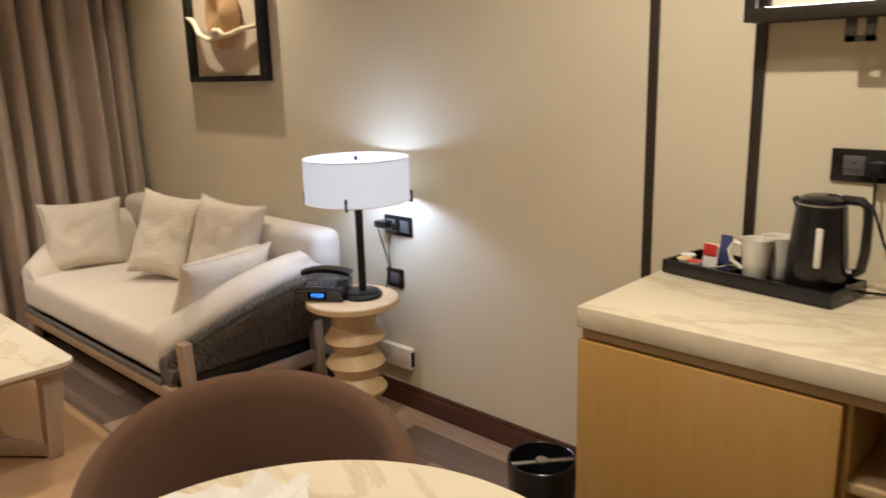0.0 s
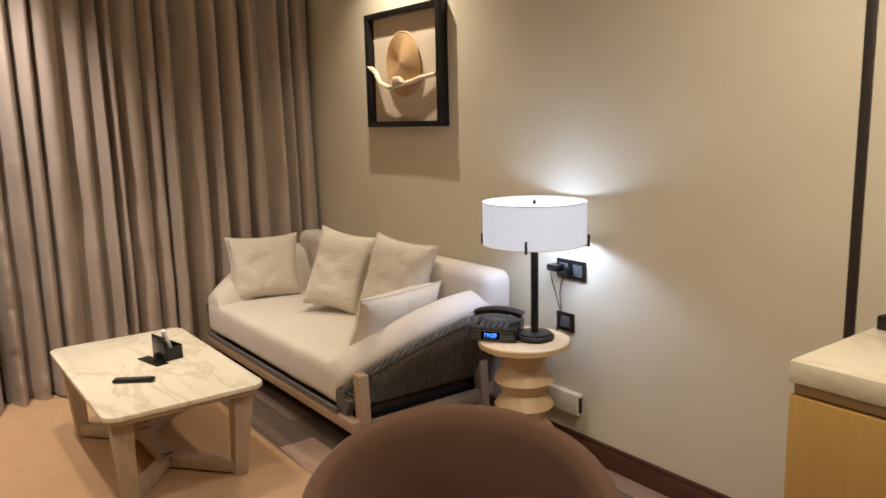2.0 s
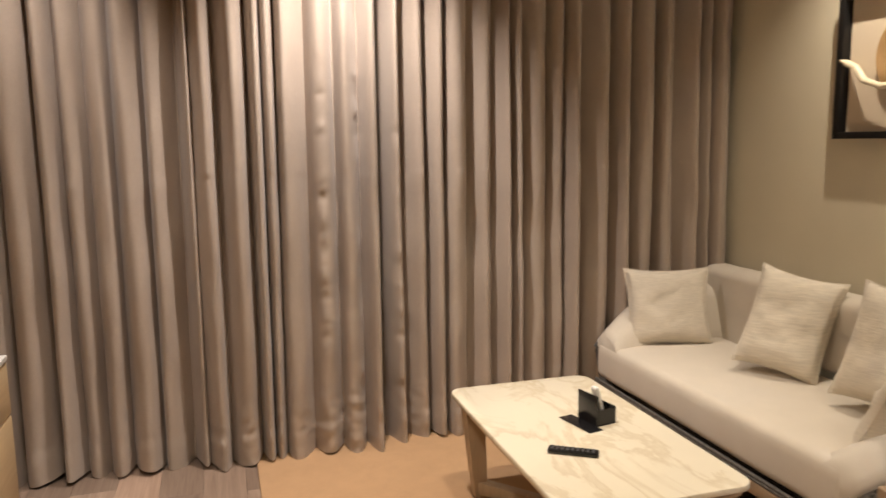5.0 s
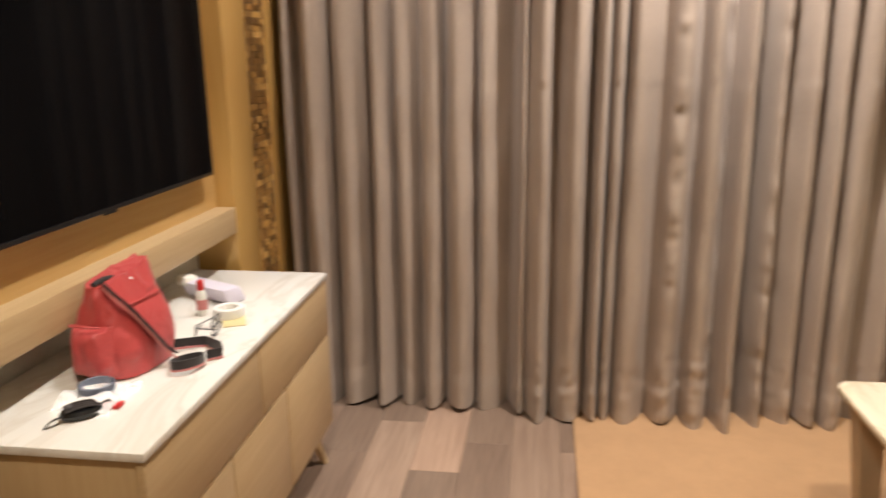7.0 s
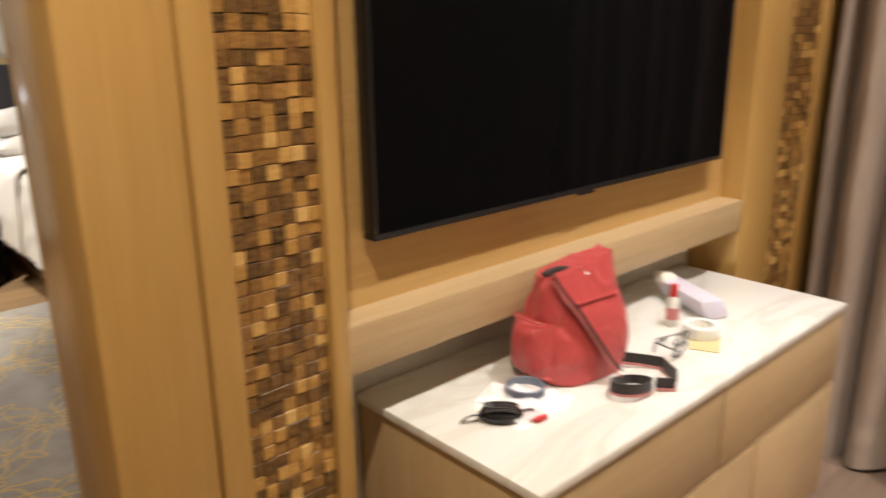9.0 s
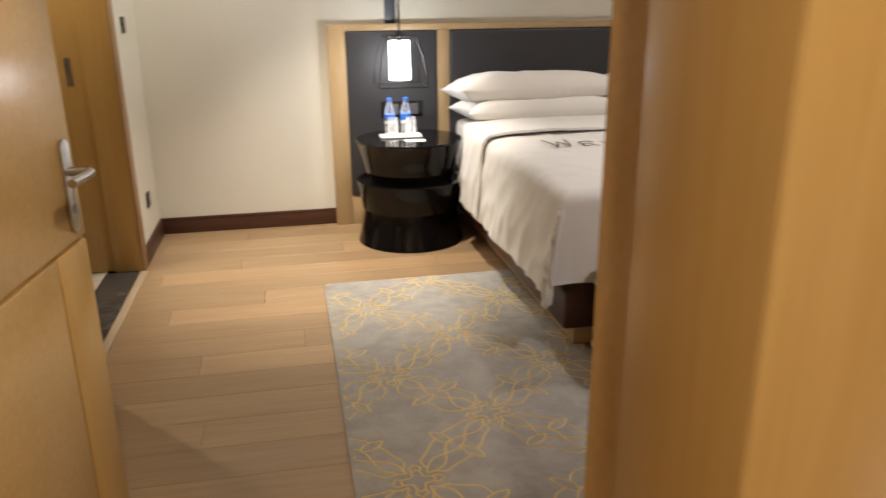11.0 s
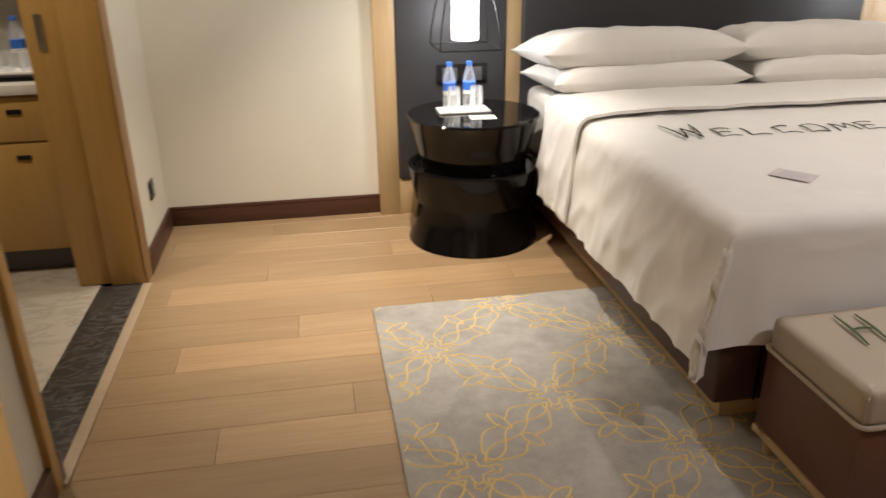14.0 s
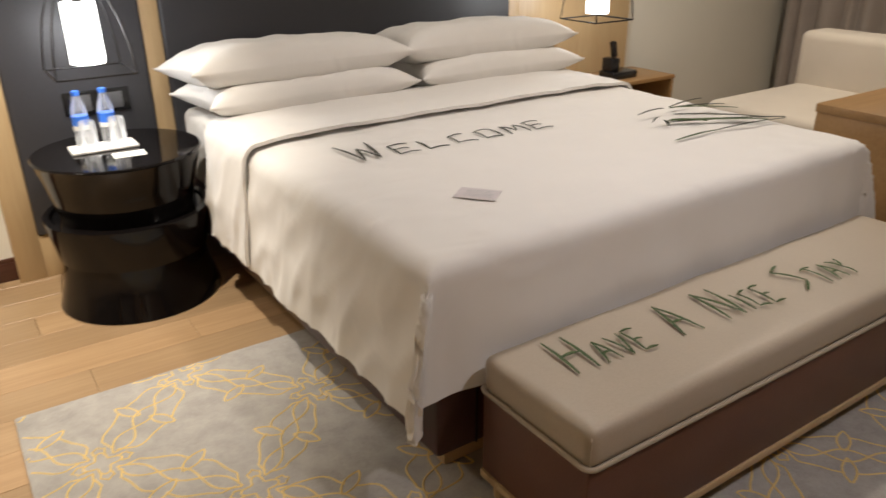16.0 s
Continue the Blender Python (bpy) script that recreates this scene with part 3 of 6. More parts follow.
for side in (1, -1):
    part("arm_cushion", arm(side, "pad"), M_SOFA, sofa, sharp=80)
    shell = part("wicker_shell", arm(side, "shell"), M_WICKER, sofa, "grey woven wicker shell")
    # plaited rim and slanting strands of the weave
    strands = []
    rows = arm_rows(side)
    for strand in range(3):
        pts = []
        for k in range(57):
            i, f = min(13, k // 4), (k / 4) - min(13, k // 4)
            a, b = rows[i], rows[i + 1]
            ph = k * .9 + strand * 2.09
            pts.append((a[0] + (b[0] - a[0]) * f + side * (.012 + .010 * math.cos(ph)), a[1] + (b[1] - a[1]) * f, a[2] + (b[2] - a[2]) * f - .098 + .013 * math.sin(ph)))
        strands.append(tube(pts, .007, 6))
    part("plaited_rim", merge(*strands), M_WICKER, shell, "plaited wicker rim")
    weave = []
    foot = SX1 - .17 if side > 0 else SX0 + .12
    for k in range(58):
        s = k / 57
        i = min(13, int(s * 14))
        f = s * 14 - i
        a, b = rows[i], rows[i + 1]
        x, y, h = (a[j] + (b[j] - a[j]) * f for j in range(3))
        pts = []
        for q in range(9):
            t = q / 8
            px = (x + side * .014) * (1 - t) + (foot + side * .058) * t + side * .004 * math.sin(q * 2.6 + k * math.pi)
            pts.append((px, min(SB - .01, y + .05 * t), (h - .115) * (1 - t) + .27 * t))
        weave.append(tube(pts, .0062, 5))
    tagged(part("weave", merge(*weave), M_WICKER, shell, "slanting wicker strands"), kind="stuff")


def seat_fn():
    bm = cube((SX0 + .06, SF, .245), (SX1 - .22, SB - .12, .43), .045, 4)
    bmesh.ops.subdivide_edges(bm, edges=[e for e in bm.edges if e.calc_length() > .3], cuts=8, use_grid_fill=True)
    for v in bm.verts:
        v.co.z += .008 * noise.noise(v.co * 3.0)
        if v.co.z > .4:
            v.co.z += .012
    return bm


part("seat_cushion", seat_fn(), M_SOFA, sofa)
back = cube((SX0 + .02, SB - .14, .36), (SX1 + .06, SB + .03, .805), .055, 4)
for v in back.verts:
    if v.co.x > SX1 - .1 and v.co.z < .5:
        v.co.z += .2
part("backrest", back, M_SOFA, sofa)
part("base_weave", merge(*[tube([(SX0 + .08, SF - .004, .228 + .013 * k), (SX1 - .2, SF - .004, .228 + .013 * k)], .008, 6) for k in range(2)]), M_WICKER, sofa, "wicker band under the seat")
# Black block hung low to stand in for the deep shade under the seat.
part("underside", cube((SX0 + .1, SF + .045, .135), (SX1 - .13, SB - .055, .245)), M_BPLASTIC, sofa)
part("front_rail", cube((SX0 + .06, SF - .01, .168), (SX1 - .06, SF + .04, .222), .008), M_SOFAWOOD, sofa)
part("back_rail", cube((SX0 + .06, SB - .05, .168), (SX1 - .06, SB, .222), .008), M_SOFAWOOD, sofa)
for x0 in (SX1 - .085, SX0 + .03):
    for y0 in (SF + .06, SB - .06):
        leg = merge(prism(rounded_rect(x0 - .03, x0 + .03, y0 - .025, y0 + .025, .008, 2), 0, .42 if y0 < 1.6 else .35, .004))
        for v in leg.verts:
            v.co.x += (.42 - v.co.z) * .06 * (1 if x0 > -3.5 else -1) - .01
        part("leg", leg, M_SOFAWOOD, sofa)
    part("side_rail", cube((x0 - .018, SF + .06, .14), (x0 + .022, SB - .06, .20), .006), M_SOFAWOOD, sofa)


def cushion(at, w, h, t, rx, ry, rz, mat, label, seed):
    m = Matrix.Translation(at) @ pose(0, 0, 0, rx, ry, rz)
    bm = moved(pillow_mesh(w, h, t, seed, wrinkle=.007), m)
    ob = part("cushion", bm, mat, base=at)
    tagged(ob, label, "cushion", "cushions on the sofa")
    n = 22
    rim = [(-1, k / n * 2 - 1) for k in range(n)] + [(k / n * 2 - 1, 1) for k in range(n)] + [(1, 1 - k / n * 2) for k in range(n)] + [(1 - k / n * 2, -1) for k in range(n + 1)]
    pts = []
    for a, b in rim:
        x = a * w / 2 * (1 - .10 * (1 - abs(b) ** 2.2) * abs(a) ** 3)
        y = b * h / 2 * (1 - .10 * (1 - abs(a) ** 2.2) * abs(b) ** 3)
        pts.append(m @ Vector((x, y, 0)))
    part("piping", tube(pts, .005, 6), mat, ob)
    return ob


cushion((-4.45, 1.66, .625), .44, .40, .13, 74, 0, 74, M_CUSH, "beige linen cushion leaning on the far sofa arm", 1)
cushion((-3.80, 1.84, .675), .36, .46, .14, 70, 10, 34, M_CUSHR, "cream ribbed linen cushion leaning on the backrest", 2)
cushion((-3.25, 1.86, .690), .40, .46, .14, 72, 6, 18, M_CUSH, "cream linen cushion leaning on the backrest", 3)
cushion((-3.02, 1.70, .590), .52, .29, .12, 66, 0, -80, M_CUSH, "beige linen cushion leaning on the near arm", 4)

# coffee table
ct = thing("coffee_table", (-3.53, .69, .012), "rounded cream marble coffee table on a wooden frame", "coffee table")
part("tabletop", prism(rounded_rect(-4.10, -2.955, .37, 1.01, .06), .418, .44, .006), M_MARBLE, ct, "polished cream marble top")
part("top_frame", prism(rounded_rect(-4.085, -2.97, .385, .995, .055), .398, .418, .003), M_ASH, ct)
for sx, sy in ((-1, -1), (1, -1), (-1, 1), (1, 1)):
    bm = bmesh.new()
    cx, cy = -3.53 + sx * .44, .69 + sy * .225
    lo = [(cx - .028, cy - .03), (cx + .028, cy - .03), (cx + .028, cy + .03), (cx - .028, cy + .03)]
    bm = prism(lo, .012, .40, .004)
    for v in bm.verts:
        k = (v.co.z - .012) / .39
        v.co.x = cx + (v.co.x - cx) * (.9 + .55 * k) + sx * .03 * k
        v.co.y = cy + (v.co.y - cy) * (.9 + .45 * k) + sy * .02 * k
    part("leg", bm, M_ASH, ct)
    a, b = Vector((cx, cy, .05)), Vector((-3.53 + sx * .17, .69, .05))
    d = (b - a).normalized()
    s = Vector((-d.y, d.x, 0)) * .026
    bm = prism([tuple((a + s).xy), tuple((a - s).xy), tuple((b - s).xy), tuple((b + s).xy)], .022, .075, .004)
    part("foot_bar", bm, M_ASH, ct)
part("centre_bar", cube((-3.72, .655, .022), (-3.34, .725, .075), .005), M_ASH, ct)

tis = thing("stationery_holder", (-3.56, .76, .44), "black leather holder with a folded white leaflet", "holder")
part("plate", turned(cube((-3.66, .69, .44), (-3.48, .75, .444), .001), (-3.56, .76, .44), 0, 0, 12), M_BPLASTIC, tis)
bm = merge(cube((-3.62, .755, .44), (-3.615, .84, .50)), cube((-3.52, .755, .44), (-3.515, .84, .50)), cube((-3.62, .755, .44), (-3.515, .76, .505)), cube((-3.62, .835, .44), (-3.515, .84, .505)), cube((-3.62, .755, .44), (-3.515, .84, .446)))
part("tray_box", turned(bm, (-3.56, .76, .44), 0, 0, 12), M_BPLASTIC, tis)
part("back_flap", turned(cube((-3.622, .749, .444), (-3.513, .7545, .556), .001), (-3.56, .76, .44), 0, 0, 12), M_BPLASTIC, tis)
part("leaflet", turned(cube((-3.585, .80, .45), (-3.55, .818, .585), .008, 3), (-3.57, .81, .45), 16, 0, 12), M_PAPER, tis, "white folded leaflet")
rem = thing("remote_control", (-3.33, .575, .44), "slim black plastic remote control on the table", "remote control")
part("body", turned(cube((-3.415, .555, .44), (-3.245, .597, .456), .006), (-3.33, .575, .44), 0, 0, 57), M_BPLASTIC, rem)
bts = []
for i in range(9):
    for j in range(3):
        bts.append(cube((-3.405 + i * .017, .562 + j * .011, .456), (-3.395 + i * .017, .568 + j * .011, .4585)))
part("buttons", turned(merge(*bts), (-3.33, .575, .44), 0, 0, 57), M_GREYPL, rem)

# side table with lamp
st = thing("side_table", (-2.375, 1.93, 0), "round pale wooden side table on a turned wavy column", "side table")
prof = [(.16, 0), (.165, .012), (.15, .03), (.105, .09), (.09, .125), (.12, .155), (.132, .175), (.118, .195), (.085, .235), (.115, .275), (.128, .292), (.115, .31), (.082, .345), (.115, .385), (.13, .402), (.118, .42), (.09, .46), (.10, .52), (.125, .548)]
part("column", lathe((-2.375, 1.93, 0), prof, 40), M_BEECH, st)
part("tabletop", lathe((-2.375, 1.93, .548), [(.185, 0), (.195, .006), (.195, .026), (.19, .031)], 48), M_BEECH, st)
lp = thing("table_lamp", (-2.345, 1.965, .579), "black metal table lamp with lit white drum shade", "table lamp")
LX, LY = -2.345, 1.965
part("base", lathe((LX, LY, .579), [(.08, 0), (.083, .004), (.083, .014), (.078, .02), (.07, .022), (.068, .028), (.02, .03)], 40), M_BLACK, lp)
part("stem", lathe((LX, LY, .605), [(.0165, 0), (.0165, .42)], 20), M_BLACK, lp)
bm = lathe((LX, LY, .99), [(.214, 0), (.214, .175)], 64)
bmesh.ops.delete(bm, geom=[f for f in bm.faces if len(f.verts) > 4], context="FACES")
shade = part("shade", bm, M_SHADE, lp, "glowing white fabric drum shade")
part("rim", merge(*[tube([(LX + .215 * math.cos(a * math.pi / 32), LY + .215 * math.sin(a * math.pi / 32), z) for a in range(65)], .0018, 6) for z in (.99, 1.165)]), M_LINEN, shade, "thin beige rim")
bm = lathe((LX, LY, 1.152), [(.004, 0), (.212, .001), (.212, .003), (.004, .003), (.004, 0)], 48)
bmesh.ops.delete(bm, geom=[f for f in bm.faces if len(f.verts) > 4], context="FACES")
part("diffuser", bm, M_DIFF, lp, "lit white diffuser")
part("finial", lathe((LX, LY, 1.152), [(.007, 0), (.007, .012), (.003, .02)], 12), M_BLACK, lp)
for a in (-52, 38, 128, 218):
    c, s = math.cos(radians(a)), math.sin(radians(a))
    part("shade_clip", merge(tube([(LX + .012 * c, LY + .012 * s, .992), (LX + .222 * c, LY + .222 * s, .985)], .004, 6), tube([(LX + .222 * c, LY + .222 * s, .98), (LX + .222 * c, LY + .222 * s, 1.03)], .005, 6)), M_BLACK, lp)

ph = thing("clock_phone", (-2.47, 1.86, .579), "black alarm clock telephone with blue digits", "telephone")
R = (-2.47, 1.86, .579)
bm = cube((-2.575, 1.780, .579), (-2.365, 1.940, .655), .010)
for v in bm.verts:
    if v.co.y < 1.86:
        v.co.z = .579 + (v.co.z - .579) * .76
part("body", turned(bm, R, 0, 0, 34), M_BPLASTIC, ph)


def handset(u, v):
    return Vector((-2.572 + .204 * u, 1.882 + .050 * v, .660 + .017 * math.sin(math.pi * u) ** .8 + .006 * math.sin(math.pi * v)))


part("handset", turned(sheet(handset, 18, 6, -.020), R, 0, 0, 34), M_BPLASTIC, ph)
part("ribs", turned(merge(*[cube((-2.565, 1.7775, .588 + .009 * k), (-2.375, 1.7805, .591 + .009 * k)) for k in range(5)]), R, 0, 0, 34), M_GREYPL, ph)
part("keypad", turned(merge(*[cube((-2.53 + .026 * i, 1.795 + .018 * j, .632), (-2.512 + .026 * i, 1.806 + .018 * j, .641 + .005 * j)) for i in range(5) for j in range(3)]), R, 0, 0, 34), M_GREYPL, ph)


def words(name, text, size, m, mat, parent, depth=0.0006):
    cu = bpy.data.curves.new("txt", "FONT")
    cu.body, cu.size, cu.align_x, cu.align_y, cu.extrude = text, size, "CENTER", "CENTER", depth
    tmp = bpy.data.objects.new("txt", cu)
    me = bpy.data.meshes.new_from_object(tmp)
    bm = bmesh.new()
    bm.from_mesh(me)
    bpy.data.objects.remove(tmp)
    return part(name, moved(bm, m), mat, parent)


part("display", turned(cube((-2.515, 1.7755, .592), (-2.435, 1.779, .624)), R, 0, 0, 34), M_SCREEN, ph)
words("digits", "19:09", .026, Matrix.Translation(R) @ pose(0, 0, 0, 0, 0, 34) @ pose(-.005, -.0860, .029, 90, 0, 0), M_BLUE, ph)


def socket(name, lo, hi, label, holes=2, mat=None):
    """A wall plate that faces down -y from the wall."""
    ob = thing(name, ((lo[0] + hi[0]) / 2, hi[1], lo[2]), label, "socket")
    part("plate", cube(lo, hi, .003), mat or M_BPLASTIC, ob)
    for k in range(holes):
        x = lo[0] + (hi[0] - lo[0]) * (k + .5) / holes
        z = (lo[2] + hi[2]) / 2
        part("outlet", merge(cube((x - .026, lo[1] - .002, z - .026), (x + .026, lo[1] + .002, z + .026), .001), *[lathe((x + dx, lo[1] - .004, z + dz), [(.004, 0), (.004, .001)], 8) for dx, dz in ((-.01, -.008), (.01, -.008), (0, .01))]), M_GREYPL, ob)
    return ob


s1 = socket("wall_socket", (-2.44, 2.19, .80), (-2.27, 2.2, .887), "black double wall socket with a charger plugged in")
part("charger", cube((-2.45, 2.135, .835), (-2.385, 2.19, .865), .006), M_BPLASTIC, s1)
part("plug", cube((-2.37, 2.155, .83), (-2.335, 2.19, .86), .006), M_BPLASTIC, s1)
part("cable", tube([(-2.44, 2.15, .84), (-2.445, 2.165, .79), (-2.425, 2.175, .72), (-2.40, 2.17, .66), (-2.395, 2.15, .6), (-2.36, 2.11, .584)], .0025, 6), M_BPLASTIC, s1)
part("cable", tube([(-2.352, 2.16, .83), (-2.39, 2.17, .79), (-2.405, 2.175, .73), (-2.39, 2.17, .66), (-2.37, 2.14, .60), (-2.35, 2.10, .583)], .0025, 6), M_BPLASTIC, s1)
socket("wall_socket", (-2.44, 2.19, .56), (-2.335, 2.2, .645), "black single wall socket behind the side table", 1)
wb = thing("junction_box", (-2.375, 2.2, .19), "white plastic junction box low on the wall", "wall box")
part("cover", cube((-2.472, 2.165, .192), (-2.285, 2.2, .29), .006), M_WPLASTIC, wb)
part("side_port", cube((-2.2855, 2.172, .205), (-2.282, 2.192, .275)), M_BPLASTIC, wb)
part("indicator", lathe((-2.33, 2.164, .24), [(.003, 0), (.003, .003)], 8), M_DIFF, wb)

# picture
pic = thing("shadow_box_picture", (-3.58, 2.2, 1.47), "black shadow box with a woven disc and branch", "picture")
PX0, PX1, PZ0, PZ1 = -3.945, -3.222, 1.47, 2.10
part("frame", merge(cube((PX0, 2.146, PZ0), (PX0 + .034, 2.2, PZ1), .002), cube((PX1 - .034, 2.146, PZ0), (PX1, 2.2, PZ1), .002), cube((PX0 + .034, 2.146, PZ1 - .03), (PX1 - .034, 2.2, PZ1), .002), cube((PX0 + .034, 2.146, PZ0), (PX1 - .034, 2.2, PZ0 + .03), .002)), M_BLACK, pic)
part("backing", cube((PX0 + .04, 2.185, PZ0 + .028), (PX1 - .04, 2.198, PZ1 - .03)), M_LINEN, pic, "cream linen backing")
coil_pts = []
for k in range(14 * 40 + 1):
    r, a = .162 * k / 560, k * math.pi / 20
    coil_pts.append((-3.585 + r * math.cos(a), 2.168 - .022 * (1 - (r / .165) ** 2), 1.81 + r * 1.08 * math.sin(a)))
part("woven_disc", tube(coil_pts, .0068, 6), M_STRAW, pic, "coiled straw disc")
part("branch", merge(tube([(-3.90, 2.162, 1.80), (-3.83, 2.142, 1.775), (-3.77, 2.132, 1.715), (-3.68, 2.132, 1.685), (-3.60, 2.137, 1.695), (-3.50, 2.147, 1.705), (-3.40, 2.152, 1.725), (-3.28, 2.162, 1.735)], .015, 8, .75), tube([(-3.90, 2.162, 1.80), (-3.925, 2.142, 1.815)], .014, 8, .15), tube([(-3.62, 2.132, 1.70), (-3.60, 2.122, 1.725), (-3.56, 2.122, 1.725), (-3.54, 2.132, 1.705)], .02, 8, .6)), M_BONE, pic, "bleached crooked branch")

# counter with drinks tray
cb = thing("counter_cabinet", (-.2, 1.88, 0), "honey wood minibar cabinet with an open niche", "cabinet")
part("side_panel", cube((-.998, 1.555, .0), (-.955, 2.18, .855), .002), M_VENEER, cb)
part("side_panel", cube((.70, 1.56, .0), (.725, 2.18, .855), .002), M_VENEER, cb)
part("back_panel", cube((-.955, 2.15, .0), (.70, 2.18, .855)), M_VENEER, cb)
part("divider", cube((-.385, 1.56, .06), (-.363, 2.15, .83), .002), M_VENEER, cb)
part("top_rail", cube((-.985, 1.545, .83), (.725, 2.18, .858), .003), M_PALE, cb)
part("plinth", cube((-.95, 1.6, 0), (.70, 1.62, .07)), M_BRONZE, cb)
part("cabinet_door", cube((-.998, 1.535, .06), (-.378, 1.56, .826), .002), M_VENEER, cb)
part("shelf", cube((-.363, 1.565, .63), (.70, 2.15, .652), .002), M_PALE, cb)
part("niche_floor", cube((-.363, 1.565, .06), (.70, 2.15, .08), .002), M_PALE, cb)
ctop = thing("worktop", (-.2, 1.87, .858), "thick cream veined marble countertop", "countertop")
part("slab", cube((-1.0, 1.53, .859), (.75, 2.199, .915), .004), M_MARBLE, ctop)
shf = thing("wall_shelf", (-.1, 2.2, 1.6), "dark metal framed wall shelf with lit panel", "shelf")
part("bottom_frame", merge(cube((-.848, 2.08, 1.6), (.7, 2.10, 1.635), .002), cube((-.848, 2.18, 1.6), (.7, 2.199, 1.635), .002), cube((-.848, 2.10, 1.6), (-.818, 2.18, 1.635), .002)), M_BRONZE, shf)
part("upright", cube((-.848, 2.08, 1.635), (-.818, 2.10, 2.4), .002), M_BRONZE, shf)
part("upright", cube((-.848, 2.18, 1.635), (-.818, 2.199, 2.4), .002), M_BRONZE, shf)
part("shelf_board", cube((-.818, 2.101, 1.612), (.7, 2.179, 1.63)), M_PALE, shf)
part("light_strip", cube((-.81, 2.12, 1.631), (.68, 2.16, 1.639), .002), M_PSHADE, shf, "lit white strip")
part("hook", merge(cube((-.60, 2.10, 1.54), (-.575, 2.11, 1.60)), cube((-.60, 2.10, 1.54), (-.53, 2.11, 1.555)), cube((-.553, 2.10, 1.54), (-.53, 2.11, 1.60))), M_BRONZE, shf)
s3 = socket("wall_socket", (-.63, 2.19, 1.18), (-.40, 2.2, 1.267), "black double wall socket above the countertop")
part("plug", cube((-.53, 2.15, 1.2), (-.49, 2.19, 1.24), .006), M_BPLASTIC, s3)
part("cable", tube([(-.51, 2.155, 1.2), (-.505, 2.15, 1.12), (-.47, 2.14, 1.03), (-.40, 2.12, .95), (-.42, 2.05, .925), (-.5, 2.02, .93)], .004, 6), M_BPLASTIC, s3)
TR = (-.73, 2.0, .915)
RZ = -9
tray = thing("serving_tray", TR, "black rectangular tray holding the tea things", "tray")
part("tray_body", turned(merge(cube((-.972, 1.905, .916), (-.49, 2.09, .927), .003), *[cube(a, b, .003) for a, b in (((-.972, 1.905, .92), (-.49, 1.915, .955)), ((-.972, 2.08, .92), (-.49, 2.09, .955)), ((-.972, 1.915, .92), (-.962, 2.08, .955)), ((-.50, 1.915, .92), (-.49, 2.08, .955)), ((-.80, 1.915, .92), (-.79, 2.08, .945)))]), TR, 0, 0, RZ), M_BPLASTIC, tray)
KX, KY = -.582, 1.985
ket = thing("electric_kettle", (KX, KY, .927), "black plastic electric kettle with clear gauge", "kettle")
part("base", lathe((KX, KY, .927), [(.075, 0), (.078, .006), (.075, .018)], 32), M_BPLASTIC, ket)
part("body", lathe((KX, KY, .945), [(.070, 0), (.073, .01), (.070, .08), (.063, .15), (.058, .205), (.056, .21)], 40), M_BPLASTIC, ket)
part("lid", lathe((KX, KY, 1.155), [(.056, 0), (.055, .008), (.04, .016), (.01, .018)], 32), M_BPLASTIC, ket)
part("band", lathe((KX, KY, 1.148), [(.0575, 0), (.0585, .002), (.0575, .006)], 32), M_CHROME, ket, "thin steel band")
part("handle", tube([(KX + .045, KY + .01, 1.163), (KX + .09, KY, 1.163), (KX + .105, KY - .004, 1.15), (KX + .108, KY - .005, 1.11), (KX + .108, KY - .005, 1.04), (KX + .102, KY - .004, .995), (KX + .085, KY, .982), (KX + .062, KY, .982)], .012, 8), M_BPLASTIC, ket)
part("spout", tube([(KX - .045, KY, 1.135), (KX - .068, KY + .005, 1.16)], .016, 8, .5), M_BPLASTIC, ket)
part("gauge", cube((KX + .012, KY - .0715, 1.0), (KX + .028, KY - .062, 1.1), .003), M_WPLASTIC, ket, "clear water gauge")


def mug(x, y, turn):
    ob = thing("mug", (x, y, .927), "white porcelain mug on the tray", "mug", "mugs on the tray")
    part("cup", lathe((x, y, .927), [(.028, 0), (.031, .004), (.034, .05), (.041, .11), (.042, .113), (.039, .112), (.031, .05), (.027, .01)], 32), M_PORC, ob)
    part("handle", turned(tube([(x - .038, y, 1.02), (x - .055, y, 1.027), (x - .068, y, 1.005), (x - .062, y, .975), (x - .034, y, .955)], .006, 8), (x, y, 0), 0, 0, turn), M_PORC, ob)


mug(-.735, 1.985, 12)
mug(-.70, 2.05, 60)
sp = thing("tea_sachet", (-.87, 2.0, .927), "red and white paper tea sachet standing in the tray", "sachet", "sachets")
part("packet", turned(cube((-.892, 1.995, .927), (-.845, 2.003, 1.005), .003), (-.87, 2, .927), -8, 0, -12), M_PAPER, sp)
part("print", turned(cube((-.890, 1.992, .970), (-.847, 1.9945, 1.003), .001), (-.87, 2, .927), -8, 0, -12), M_REDP, sp, "red printed band")
sp = thing("coffee_sachet", (-.84, 2.04, .927), "blue paper coffee sachet standing in the tray", "sachet", "sachets")
part("packet", turned(cube((-.862, 2.035, .927), (-.825, 2.043, 1.025), .003), (-.84, 2.04, .927), -6, 0, -12), plain("navy_print", (.05, .07, .2), .4), sp)
for k, (x, y) in enumerate(((-.93, 1.975), (-.895, 1.96), (-.94, 2.02))):
    cr = thing("creamer_cup", (x, y, .927), "small white creamer pot with printed lid", "creamer", "creamer pots")
    part("cup", lathe((x, y, .927), [(.012, 0), (.017, .028), (.021, .03), (.021, .032)], 16), M_PAPER, cr)
    part("lid", lathe((x, y, .9592), [(.021, 0), (.02, .002)], 16), (M_YELL, M_REDP, M_PAPER)[k], cr)
